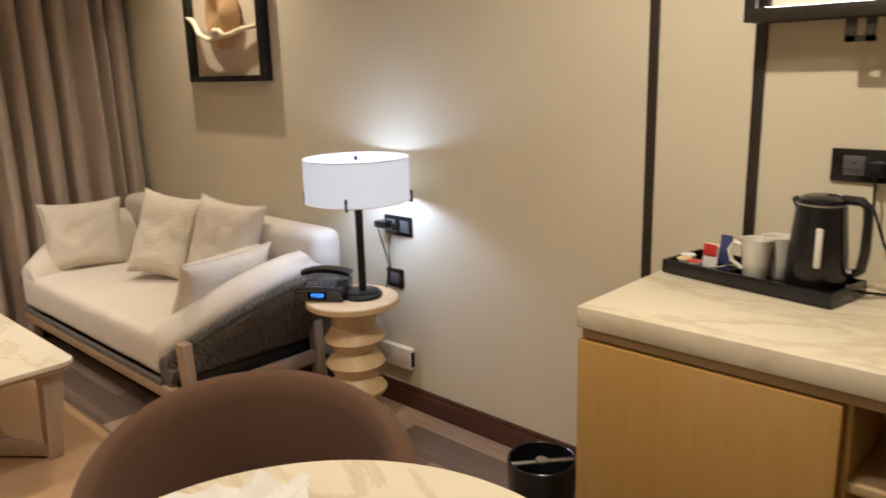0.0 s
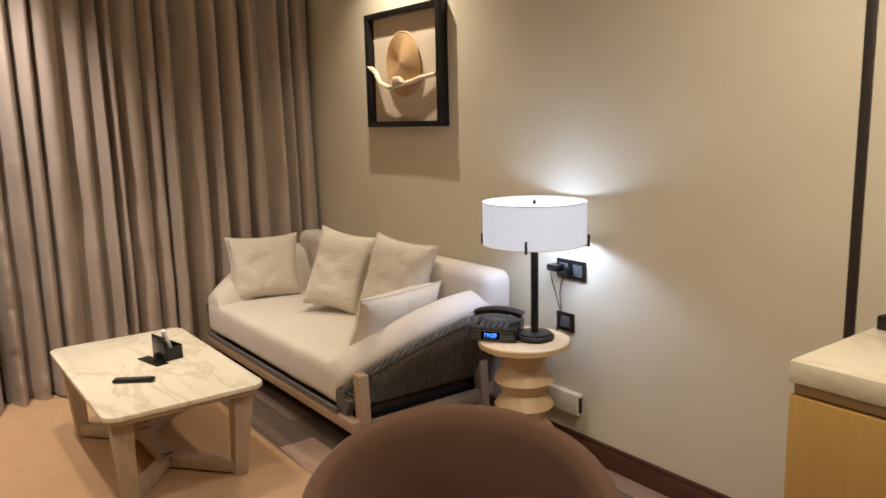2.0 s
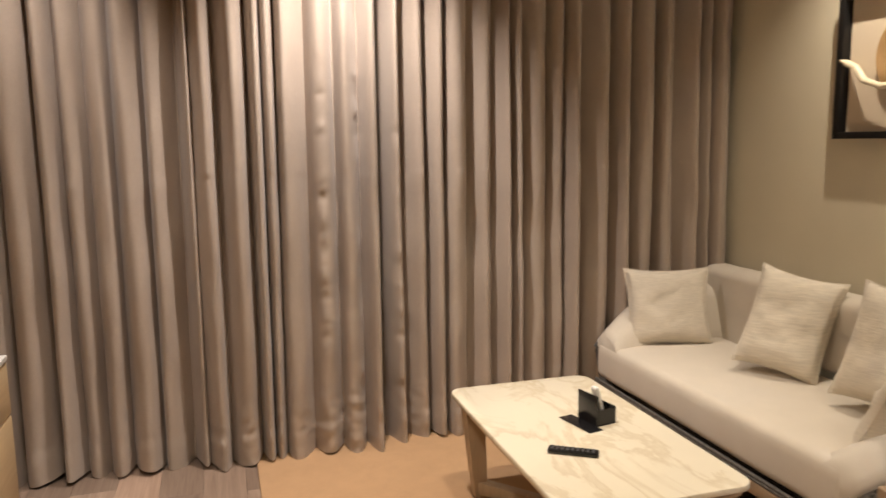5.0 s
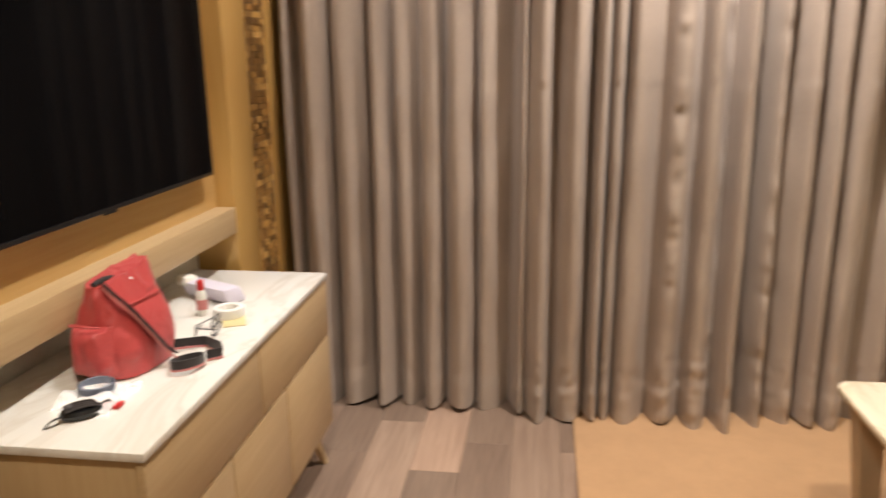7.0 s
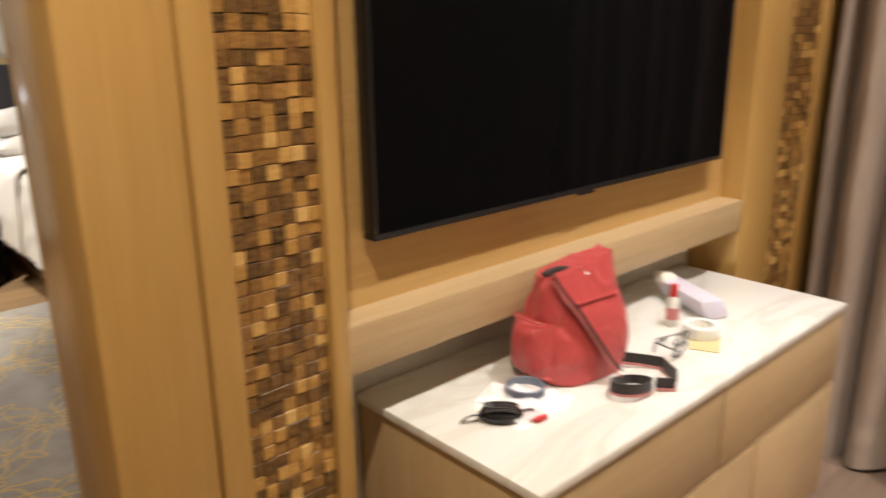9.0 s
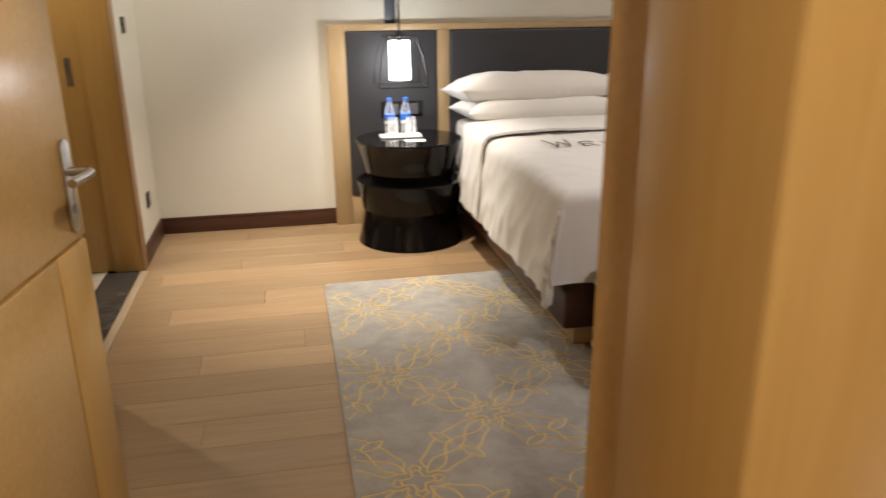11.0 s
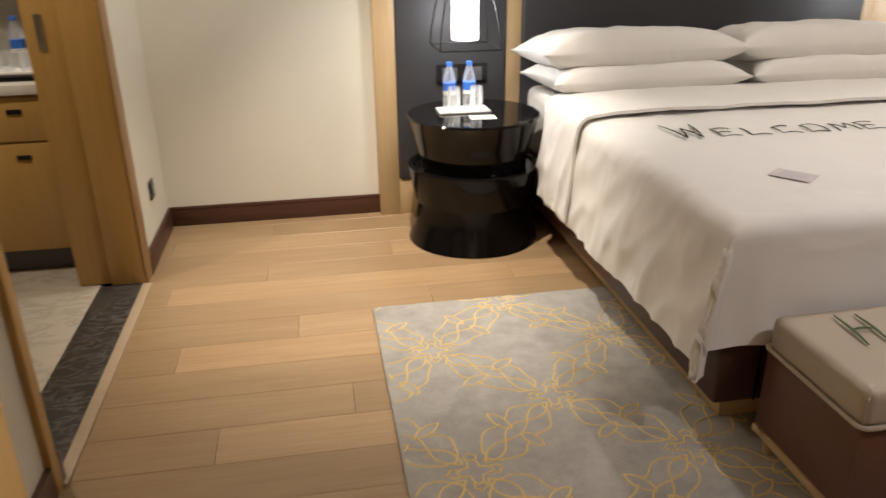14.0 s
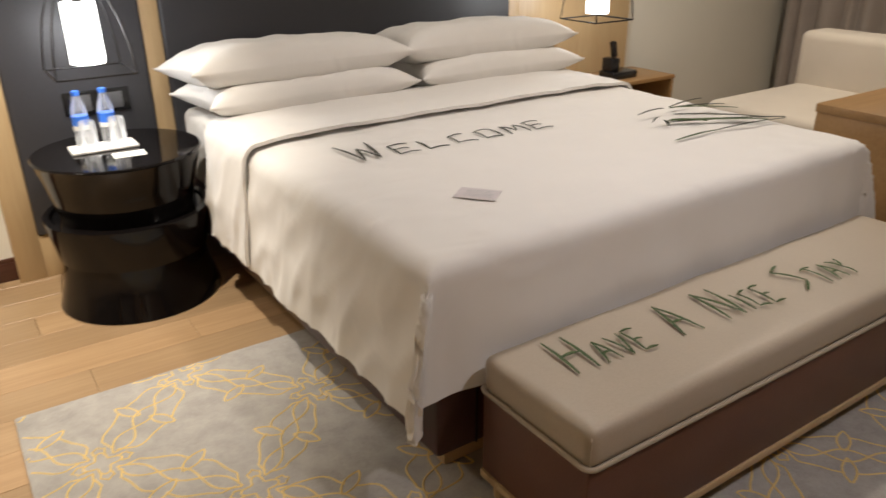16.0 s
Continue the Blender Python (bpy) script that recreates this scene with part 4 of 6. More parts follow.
spn = thing("teaspoon", (-.80, 1.97, .945), "small steel teaspoon resting on the tray", "spoon")
part("spoon_body", merge(tube([(-.845, 1.955, .948), (-.80, 1.985, .956)], .003, 6), lathe((-.80, 1.985, .951), [(.004, 0), (.012, .004), (.013, .007)], 14)), M_CHROME, spn)

bn = thing("waste_bin", (-1.30, 1.80, 0), "round black waste bin with a steel bag bar", "bin")
bm = lathe((-1.30, 1.80, 0), [(.10, 0), (.105, .003), (.112, .272), (.108, .275), (.104, .272), (.098, .01)], 40)
part("bin_body", bm, M_BPLASTIC, bn)
part("bag_bar", merge(turned(cube((-1.407, 1.79, .255), (-1.193, 1.81, .262), .002), (-1.3, 1.8, .26), 0, 0, 50), lathe((-1.30, 1.80, .262), [(.022, 0), (.02, .006)], 20)), M_CHROME, bn, "flat steel bar with a knob")

# dining table and tub chair
dt = thing("dining_table", (-.77, .49, 0), "round cream marble dining table on a pedestal", "dining table")
part("tabletop", lathe((-.77, .49, .712), [(.47, 0), (.49, .006), (.496, .02), (.49, .028)], 96), M_MARBLE, dt)
part("pedestal", lathe((-.77, .49, .02), [(.05, 0), (.045, .1), (.04, .6), (.12, .692)], 32), M_BLACK, dt)
part("foot", lathe((-.77, .49, 0), [(.26, 0), (.265, .01), (.2, .02), (.05, .03)], 48), M_BLACK, dt)
nap = thing("paper_napkin", (-1.12, .56, .74), "crumpled white paper napkin on the table edge", "napkin")


def crumple(u, v):
    x, y = (u - .5) * .26, (v - .5) * .13
    p = Vector((x, y, .006 + .045 * abs(noise.noise(Vector((x * 12, y * 16, 4)))) + .012 * abs(noise.noise(Vector((x * 40, y * 40, 1))))))
    return Matrix.Translation((-1.10, .60, .741)) @ pose(0, 0, 0, 0, 0, 52) @ p


part("napkin_sheet", sheet(crumple, 22, 14, .001), M_PAPER, nap)
ch = thing("tub_chair", (-1.285, .745, 0), "brown upholstered tub chair drawn up to the table", "chair")
CX, CY = -1.285, .745
back_a = math.atan2(.53, -.85)


def chair_back():
    bm = bmesh.new()
    rings = []
    for k in range(33):
        d = (k / 32 - .5) * 2
        a = back_a + d * radians(108)
        top = .785 - .17 * abs(d) ** 2.4
        r0, r1 = .295, .368
        c, s = math.cos(a), math.sin(a)
        prof = [(r0, .40), (r0 + .005, top - .06), (r0 + .015, top - .015), (r0 + .035, top), (r1 - .008, top - .02), (r1, top - .07), (r1 - .04, .36), (r1 - .06, .34)]
        rings.append([bm.verts.new((CX + r * c, CY + r * s, z)) for r, z in prof])
    for a, b in zip(rings, rings[1:]):
        for k in range(8):
            bm.faces.new((a[k], a[(k + 1) % 8], b[(k + 1) % 8], b[k]))
    bm.faces.new(rings[0])
    bm.faces.new(rings[-1])
    return bm


part("backrest", chair_back(), M_SUEDE, ch, sharp=80)
part("seat", lathe((CX, CY, .36), [(.24, 0), (.265, .02), (.27, .07), (.24, .10), (.12, .112), (.02, .114)], 48), M_SUEDE, ch)
for a in (45, 135, 225, 315):
    c, s = math.cos(radians(a)), math.sin(radians(a))
    part("leg", tube([(CX + .18 * c, CY + .18 * s, .365), (CX + .25 * c, CY + .25 * s, 0.0)], .02, 10, .6), M_SKIRT, ch)
mag = thing("folded_magazine", (-1.2, .83, .474), "folded printed papers lying on the chair seat", "magazine")
part("pages", turned(cube((-1.33, .79, .474), (-1.12, .93, .486), .003), (-1.2, .83, .474), 0, 0, 30), M_PAPER, mag)
part("cover", turned(cube((-1.31, .80, .4865), (-1.17, .92, .489), .001), (-1.2, .83, .474), 0, 0, 34), M_GREYPL, mag)

# television, sideboard
tv = thing("television", (-3.53, -1.712, 1.07), "large black flat television mounted in the niche", "television")
part("housing", cube((-4.12, -1.712, 1.12), (-2.94, -1.69, 1.74), .01), M_BPLASTIC, tv)
part("bezel", merge(cube((-4.155, -1.70, 1.07), (-2.92, -1.664, 1.082), .002), cube((-4.155, -1.70, 1.775), (-2.92, -1.664, 1.783), .002), cube((-4.155, -1.70, 1.082), (-4.147, -1.664, 1.775), .002), cube((-2.928, -1.70, 1.082), (-2.92, -1.664, 1.775), .002)), M_BPLASTIC, tv)
part("screen", cube((-4.147, -1.695, 1.082), (-2.928, -1.668, 1.775)), M_SCREEN, tv, "dark glossy screen")
part("sensor", cube((-3.56, -1.664, 1.064), (-3.50, -1.67, 1.071)), M_BPLASTIC, tv)

sb = thing("sideboard", (-3.575, -1.52, 0), "pale oak sideboard with staggered drawers on tapered legs", "sideboard")
BX0, BX1, BY0, BY1 = -4.20, -2.955, -1.79, -1.305
part("body", cube((BX0 + .005, BY0, .155), (BX1 - .005, BY1 - .02, .70), .003), M_PALEZ, sb)
part("base_frame", cube((BX0 + .03, BY0 + .03, .125), (BX1 - .03, BY1 - .03, .157), .003), M_PALE, sb)
for x in (BX0 + .07, BX1 - .07):
    for y in (BY0 + .06, BY1 - .06):
        dx, dy = (-.035 if x < -3.5 else .035), (.03 if y > -1.5 else -.01)
        part("leg", tube([(x, y, .128), (x + dx, y + dy, 0)], .022, 12, .6), M_PALE, sb)
for x0, x1, z0, z1 in ((-3.556, BX1, .495, .70), (BX0, -3.561, .495, .70), (-3.343, BX1, .155, .49), (-3.746, -3.348, .155, .49), (BX0, -3.751, .155, .49)):
    part("drawer", cube((x0 + .001, BY1 - .018, z0 + .001), (x1 - .001, BY1, z1 - (.008 if z1 > .6 else .001)), .003), M_PALE, sb)
part("top", cube((BX0 - .003, BY0 - .002, .70), (BX1 + .003, BY1 + .004, .72), .003), M_WMARBLE, sb, "white marble top")

# bag and small things on the sideboard
bag = thing("shoulder_bag", (-3.37, -1.57, .72), "red nylon shoulder bag standing on the sideboard", "bag")


def bag_body(u, v):
    a = 2 * math.pi * u
    wx, wy = .110 * (1 - .12 * v ** 2), .090 * (1 - .66 * v ** 1.6)
    c, s = math.cos(a), math.sin(a)
    r = (abs(c) ** 3.2 + abs(s) ** 3.2) ** (-1 / 3.2)
    bul = 1 + .11 * math.sin(math.pi * min(1, v * 1.25)) ** 1.4 + .06 * noise.noise(Vector((c * 2.0, s * 2.0, v * 3.0)))
    bul += .05 * (abs(noise.noise(Vector((c * 3.2 + v * 2, s * 3.2, v * 5)))) - .2) + .02 * noise.noise(Vector((c * 8, s * 8, v * 12)))
    z = .724 + .238 * v - .015 * v * v * (c + .3) + .014 * v * noise.noise(Vector((c * 3, s * 3, 2)))
    p = Vector((wx * r * c * bul, wy * r * s * bul, z - .72))
    return Matrix.Translation((-3.37, -1.57, .72)) @ pose(0, 0, 0, 0, 0, -6) @ p


bm = sheet(bag_body, 64, 26)
bmesh.ops.remove_doubles(bm, verts=bm.verts, dist=.0005)
bmesh.ops.holes_fill(bm, edges=[e for e in bm.edges if e.is_boundary])
part("bag_body", bm, M_RED, bag)
BM = Matrix.Translation((-3.37, -1.57, .72)) @ pose(0, 0, 0, 0, 0, -6)


def pocket(u, v):
    a, b = (u - .5) * 2, v
    w = .058 * (1 - .12 * b)
    return BM @ Vector((.110 + .040 * (1 - a ** 4) * (1 - (2 * b - 1) ** 4) ** .6 + .004 * noise.noise(Vector((a * 3, b * 3, 1))), a * w, .012 + .125 * b))


part("side_pocket", sheet(pocket, 16, 12, .004), M_RED, bag)
part("pocket_zip", tube([BM @ Vector((.146 - .03 * abs(y / .05) ** 3, y, .14 + .006 * math.cos(y * 30))) for y in [-.04 + .008 * k for k in range(11)]], .003, 6), M_RED, bag)
part("top_zip", tube([BM @ Vector((.10 - .02 * k, .01, .232 + .004 * math.sin(k))) for k in range(11)], .006, 6), M_STRAP, bag)
part("front_seam", tube([BM @ Vector((x, .0615, .172)) for x in (-.07, -.035, 0, .035, .07)], .002, 6), M_RED, bag)


def band(points, w, t, side):
    """A flat strap along points, its width turned towards side."""
    bm = bmesh.new()
    rings = []
    pts = [Vector(p) for p in points]
    for i, p in enumerate(pts):
        d = (pts[min(i + 1, len(pts) - 1)] - pts[max(i - 1, 0)]).normalized()
        s = Vector(side)
        s = (s - d * s.dot(d)).normalized()
        nrm = d.cross(s)
        rings.append([bm.verts.new(p + s * a * w / 2 + nrm * b * t / 2) for a, b in ((-1, -1), (1, -1), (1, 1), (-1, 1))])
    for a, b in zip(rings, rings[1:]):
        for k in range(4):
            bm.faces.new((a[k], a[(k + 1) % 4], b[(k + 1) % 4], b[k]))
    bm.faces.new(rings[0])
    bm.faces.new(rings[-1])
    return bm


down = [BM @ Vector(p) for p in ((.095, .03, .238), (.088, .052, .21), (.062, .078, .165), (.03, .095, .11), (.005, .108, .065), (-.015, .125, .032))]
coil = [Vector((-3.355 + .050 * math.cos(a), -1.405 + .036 * math.sin(a), .737 + .010 * math.sin(a + 1.0))) for a in [math.pi * (1.05 + k / 10) for k in range(24)]]
tail = [Vector((-3.395, -1.375, .738)), Vector((-3.42, -1.345, .738)), Vector((-3.455, -1.365, .738)), Vector((-3.49, -1.42, .738)), Vector((-3.47, -1.455, .74)), Vector((-3.44, -1.485, .745))]
part("strap", band(down, .030, .003, (.5, .4, .3)), M_STRAP, bag, "black webbing strap")
part("strap_coil", merge(band(coil, .024, .003, (0, 0, 1)), band(tail, .026, .003, (0, .2, 1))), M_STRAP, bag, "coiled black webbing strap")
part("strap_edge", merge(band([p + Vector((0, 0, -.012)) for p in coil], .005, .0045, (0, 0, 1)), band([p + Vector((0, 0, -.013)) for p in tail], .005, .0045, (0, .2, 1)), band([p + Vector((.006, .006, -.012)) for p in down], .006, .004, (.5, .4, .3))), M_PINK, bag, "pink strap edging")
part("charm", merge(lathe(tuple(BM @ Vector((.0, .03, .215))), [(.004, 0), (.009, .005), (.004, .012)], 10)), M_PAPER, bag)

gog = thing("swim_goggles", (-3.07, -1.51, .72), "folded black swimming goggles with strap", "goggles")
GM = Matrix.Translation((-3.085, -1.512, .72)) @ pose(0, 0, 0, 0, 0, -45)
bm = lathe((0, 0, 0), [(.030, .001), (.040, .006), (.043, .014), (.038, .021), (.02, .024), (.004, .0245)], 28, 1, .66)
part("case", moved(bm, GM), M_BPLASTIC, gog)
for k in range(4):
    y = -.016 + .0105 * k
    part("strap", moved(band([(-.032, y, .0235), (-.012, y, .0275), (.012, y, .0275), (.032, y, .0235)], .007, .003, (0, 1, 0)), GM), M_STRAP, gog)
part("buckle", moved(cube((.016, -.010, .026), (.026, .008, .031), .002), GM), M_GREYPL, gog)
for side in (-1, 1):
    part("strap_end", moved(band([(side * .036, side * .006, .014), (side * .056, side * .016, .016), (side * .066, side * .010, .008), (side * .075, side * .018, .003)], .012, .003, (0, 1, .6)), GM), M_STRAP, gog)
bgy = thing("plastic_pouch", (-3.17, -1.51, .72), "clear crumpled plastic pouch with red items", "pouch")


def pouch(u, v):
    x, y = (u - .5) * .15, (v - .5) * .13
    return Vector((-3.16 + x, -1.52 + y, .726 + .026 * abs(noise.noise(Vector((x * 20, y * 20, 3)))) + .008 * (1 - (2 * u - 1) ** 2)))


pou = part("film", sheet(pouch, 20, 16, .0008), M_FILM, bgy, "clear crinkled film")
pou.visible_shadow = False
part("red_item", merge(cube((-3.15, -1.50, .7225), (-3.12, -1.45, .731), .003), cube((-3.145, -1.54, .7225), (-3.13, -1.51, .73), .003)), M_REDP, bgy)
rg = thing("wrist_band", (-3.175, -1.530, .74), "grey-blue rubber wrist band on the pouch", "band")
bm = lathe((-3.175, -1.530, .739), [(.036, 0), (.039, .002), (.039, .016), (.036, .018), (.034, .016), (.034, .002), (.036, 0)], 36)
bmesh.ops.delete(bm, geom=[f for f in bm.faces if len(f.verts) > 4], context="FACES")
part("ring", bm, plain("slate_rubber", (.16, .18, .24), .5), rg)
bo = thing("lotion_bottle", (-3.73, -1.54, .72), "small clear bottle with a red cap", "bottle")
part("bottle_body", lathe((-3.73, -1.54, .7205), [(.014, 0), (.016, .004), (.016, .06), (.013, .072), (.008, .078)], 20), M_WPLASTIC, bo)
part("cap", lathe((-3.73, -1.54, .798), [(.010, 0), (.010, .026), (.008, .03)], 16), M_REDP, bo, "red cap")
part("label", lathe((-3.73, -1.54, .74), [(.0164, 0), (.0164, .03)], 20), M_PINK, bo)
tp = thing("tape_roll", (-3.72, -1.455, .72), "white roll of tape lying flat", "tape roll")
bm = lathe((-3.72, -1.455, .7245), [(.026, 0), (.042, 0), (.043, .003), (.043, .026), (.041, .028), (.027, .028), (.026, .025), (.026, 0)], 36)
bmesh.ops.delete(bm, geom=[f for f in bm.faces if len(f.verts) > 4], context="FACES")
part("roll", bm, M_PAPER, tp)
cd = thing("sticky_notes", (-3.69, -1.425, .72), "small pale yellow paper note", "note")
part("sheets", turned(cube((-3.74, -1.46, .7203), (-3.64, -1.395, .7235), .001), (-3.69, -1.425, .72), 0, 0, 25), M_YELL, cd)
gl = thing("spectacles", (-3.60, -1.44, .72), "clear framed spectacles folded on the sideboard", "spectacles")
for dx in (-.03, .03):
    part("rim", tube([(-3.60 + dx + .024 * math.cos(a * math.pi / 8), -1.44 + .008 * math.sin(a * math.pi / 8) + dx * .5, .742 + .019 * math.sin(a * math.pi / 8)) for a in range(17)], .0025, 6), M_GREYPL, gl)
part("temple", tube([(-3.655, -1.46, .748), (-3.60, -1.50, .735), (-3.555, -1.48, .724)], .002, 6), M_GREYPL, gl)
part("temple", tube([(-3.545, -1.415, .748), (-3.58, -1.49, .735), (-3.64, -1.50, .724)], .002, 6), M_GREYPL, gl)
hd = thing("lilac_case", (-3.87, -1.57, .72), "folded white and lilac plastic case", "case")
bm = cube((-4.0, -1.605, .7203), (-3.79, -1.535, .775), .012)
for v in bm.verts:
    v.co.y += (v.co.z - .72) * -.45
part("case_body", turned(bm, (-3.895, -1.57, .72), 0, 0, 64), M_LILAC, hd)
part("case_lid", turned(cube((-4.02, -1.63, .755), (-3.96, -1.58, .79), .014), (-3.895, -1.57, .72), 0, 0, 64), M_PORC, hd)


# ---- bedroom ----
brug = thing("bedroom_rug", (-4.2, -4.0, 0), "grey wool rug with yellow flower line pattern", "rug")
part("rug_body", prism(rounded_rect(-6.2, -2.262, -5.005, -2.6, .01, 2), 0, .014, .004), M_RUG2, brug)


def flower_lines():
    """Yellow outline flowers on a staggered lattice, each joined to its four diagonal neighbours by crossing stems with a pair of leaves."""
    rnd = random.Random(5)
    out, z = [], .0146
    centre = {}
    for i in range(-1, 7):
        for j in range(-2, 8):
            centre[i, j] = (-2.455 - i * .66 - (.33 if j % 2 else 0) + rnd.uniform(-.012, .012), -4.60 + j * .343 + rnd.uniform(-.012, .012))

    def link(c, e):
        """Lines along the link from c to e, given by their place along it and off it."""
        dx, dy = e[0] - c[0], e[1] - c[1]
        n = math.hypot(dx, dy)

        def put(rows):
            out.append([(c[0] + dx * a - dy / n * w, c[1] + dy * a + dx / n * w) for a, w in rows])

        fat = rnd.uniform(.85, 1.15)
        for q in (-1, 1):
            inner = []
            for k in range(29):
                a = .10 + .80 * k / 28
                t = (a - .10) / .80
                w = .027 * fat * math.sin(3 * math.pi * t) * (1 if .33 < t < .67 else .95)
                inner.append((a, q * w + .004 * math.sin(9 * a + c[0] * 9)))
            put(inner)
            tip = .118 * rnd.uniform(.9, 1.1)
            lean = q * rnd.uniform(.015, .05)
            for half in (-1, 1):
                leaf = [(.5 + half * .042 * math.sin(math.pi * t) ** .8 + lean * t, q * (.016 + (tip - .016) * t)) for t in [k / 10 for k in range(11)]]
                put(leaf)
                outer = []
                for k in range(15):
                    t = k / 14
                    a = .5 + half * (.36 - .33 * t)
                    w = .030 + .046 * math.sin(math.pi * min(1, t * 1.15) * .62) + .008 * math.sin(t * 7 + c[1] * 5)
                    if k < 2:
                        w -= .014 * (2 - k)
                    outer.append((a + lean * t * .6, q * w * fat))
                put(outer)

    for (i, j), c in centre.items():
        right = 1 if j % 2 else 0
        for other in ((i + right, j + 1), (i + right - 1, j + 1)):
            if other in centre:
                link(c, centre[other])
        spin = rnd.uniform(-.2, .2)
        out.append([(c[0] + (.040 + .014 * math.cos(4 * (t - spin))) * math.cos(t), c[1] + (.040 + .014 * math.cos(4 * (t - spin))) * math.sin(t)) for t in [k * math.pi / 20 for k in range(41)]])
        for k in range(4):
            g = spin + k * math.pi / 2
            out.append([(c[0] + r * math.cos(g + o), c[1] + r * math.sin(g + o)) for r, o in ((.05, -.30), (.072, -.26), (.075, -.12), (.085, 0), (.075, .12), (.072, .26), (.05, .30))])
    bm = bmesh.new()
    for pts in out:
        prev = None
        for i, p in enumerate(pts):
            if not (-6.18 < p[0] < -2.27 and -4.998 < p[1] < -2.61):
                prev = None
                continue
            a, b = pts[max(i - 1, 0)], pts[min(i + 1, len(pts) - 1)]
            dx, dy = b[0] - a[0], b[1] - a[1]
            n = math.hypot(dx, dy) or 1
            w = .0036
            l = bm.verts.new((p[0] - dy / n * w, p[1] + dx / n * w, z - .0004))
            m = bm.verts.new((p[0], p[1], z + .0022))
            r = bm.verts.new((p[0] + dy / n * w, p[1] - dx / n * w, z - .0004))
            if prev:
                bm.faces.new((prev[0], prev[1], m, l))
                bm.faces.new((prev[1], prev[2], r, m))
            prev = (l, m, r)
    return bm


tagged(part("pattern", flower_lines(), M_RUGLINE, brug, "yellow looped yarn lines"), kind="stuff")

# headboard
hb = thing("headboard", (-4.3, -6.2, 0), "charcoal leather headboard panels in an oak frame", "headboard")
HY0, HY1 = -6.2, -6.135
part("frame", merge(cube((-2.52, HY0, 0), (-2.41, HY1, 1.29), .003), cube((-3.185, HY0, 0), (-3.105, HY1, 1.25), .003), cube((-5.23, HY0, 0), (-5.15, HY1, 1.25), .003), cube((-6.16, HY0, 0), (-5.23, HY1 - .005, 1.25), .003), cube((-6.16, HY0, 1.25), (-2.52, HY1, 1.29), .003), cube((-3.105, HY0, 0), (-2.52, HY1, .2), .003)), M_PALEZ, hb, "pale oak frame")
part("side_panel", cube((-3.103, HY0 + .01, .202), (-2.522, HY1 + .012, 1.248), .012, 3), M_HEAD, hb, "padded charcoal leather panel")
part("centre_panel", cube((-5.148, HY0 + .01, .2), (-3.187, HY1 + .016, 1.248), .014, 3), M_HEAD, hb, "padded charcoal leather panel")
s4 = thing("bedside_socket", (-2.865, -6.123, .71), "black socket plate beside the bed", "socket")
part("plate", cube((-3.0, -6.124, .71), (-2.73, -6.112, .81), .003), M_BPLASTIC, s4)
for x in (-2.80, -2.93):
    part("outlet", cube((x - .04, -6.1125, .725), (x + .04, -6.110, .795), .002), M_GREYPL, s4)
s5 = thing("bedside_socket", (-5.42, -6.135, .76), "black socket plate beside the bed", "socket")
part("plate", cube((-5.5, -6.141, .74), (-5.33, -6.125, .84), .003), M_BPLASTIC, s5)
dk = thing("wall_strip", (-2.815, -6.2, 1.29), "narrow dark blue strip on the wall above", "strip")
part("strip_body", cube((-2.85, -6.2, 1.29), (-2.78, -6.19, CEIL), .002), plain("navy_strip", (.02, .025, .05), .4), dk)

# bed
bed = thing("bed", (-4.12, -5.0, 0), "king bed on a dark leather base, made up in white", "bed")
part("plinth", cube((-4.98, -6.1, .014), (-3.275, -4.03, .12), .006), M_PALE, bed, "pale wooden plinth")
part("base", cube((-5.05, -6.12, .12), (-3.20, -3.955, .34), .015), M_DLEATHER, bed, "oxblood leather bed base")
part("base_seam", cube((-3.335, -3.957, .125), (-3.329, -3.951, .335)), M_BLACK, bed)
part("mattress", cube((-5.035, -6.12, .34), (-3.215, -4.0, .69), .05, 4), M_SHEET, bed)

TX0, TX1, TY = -5.085, -3.165, -3.92


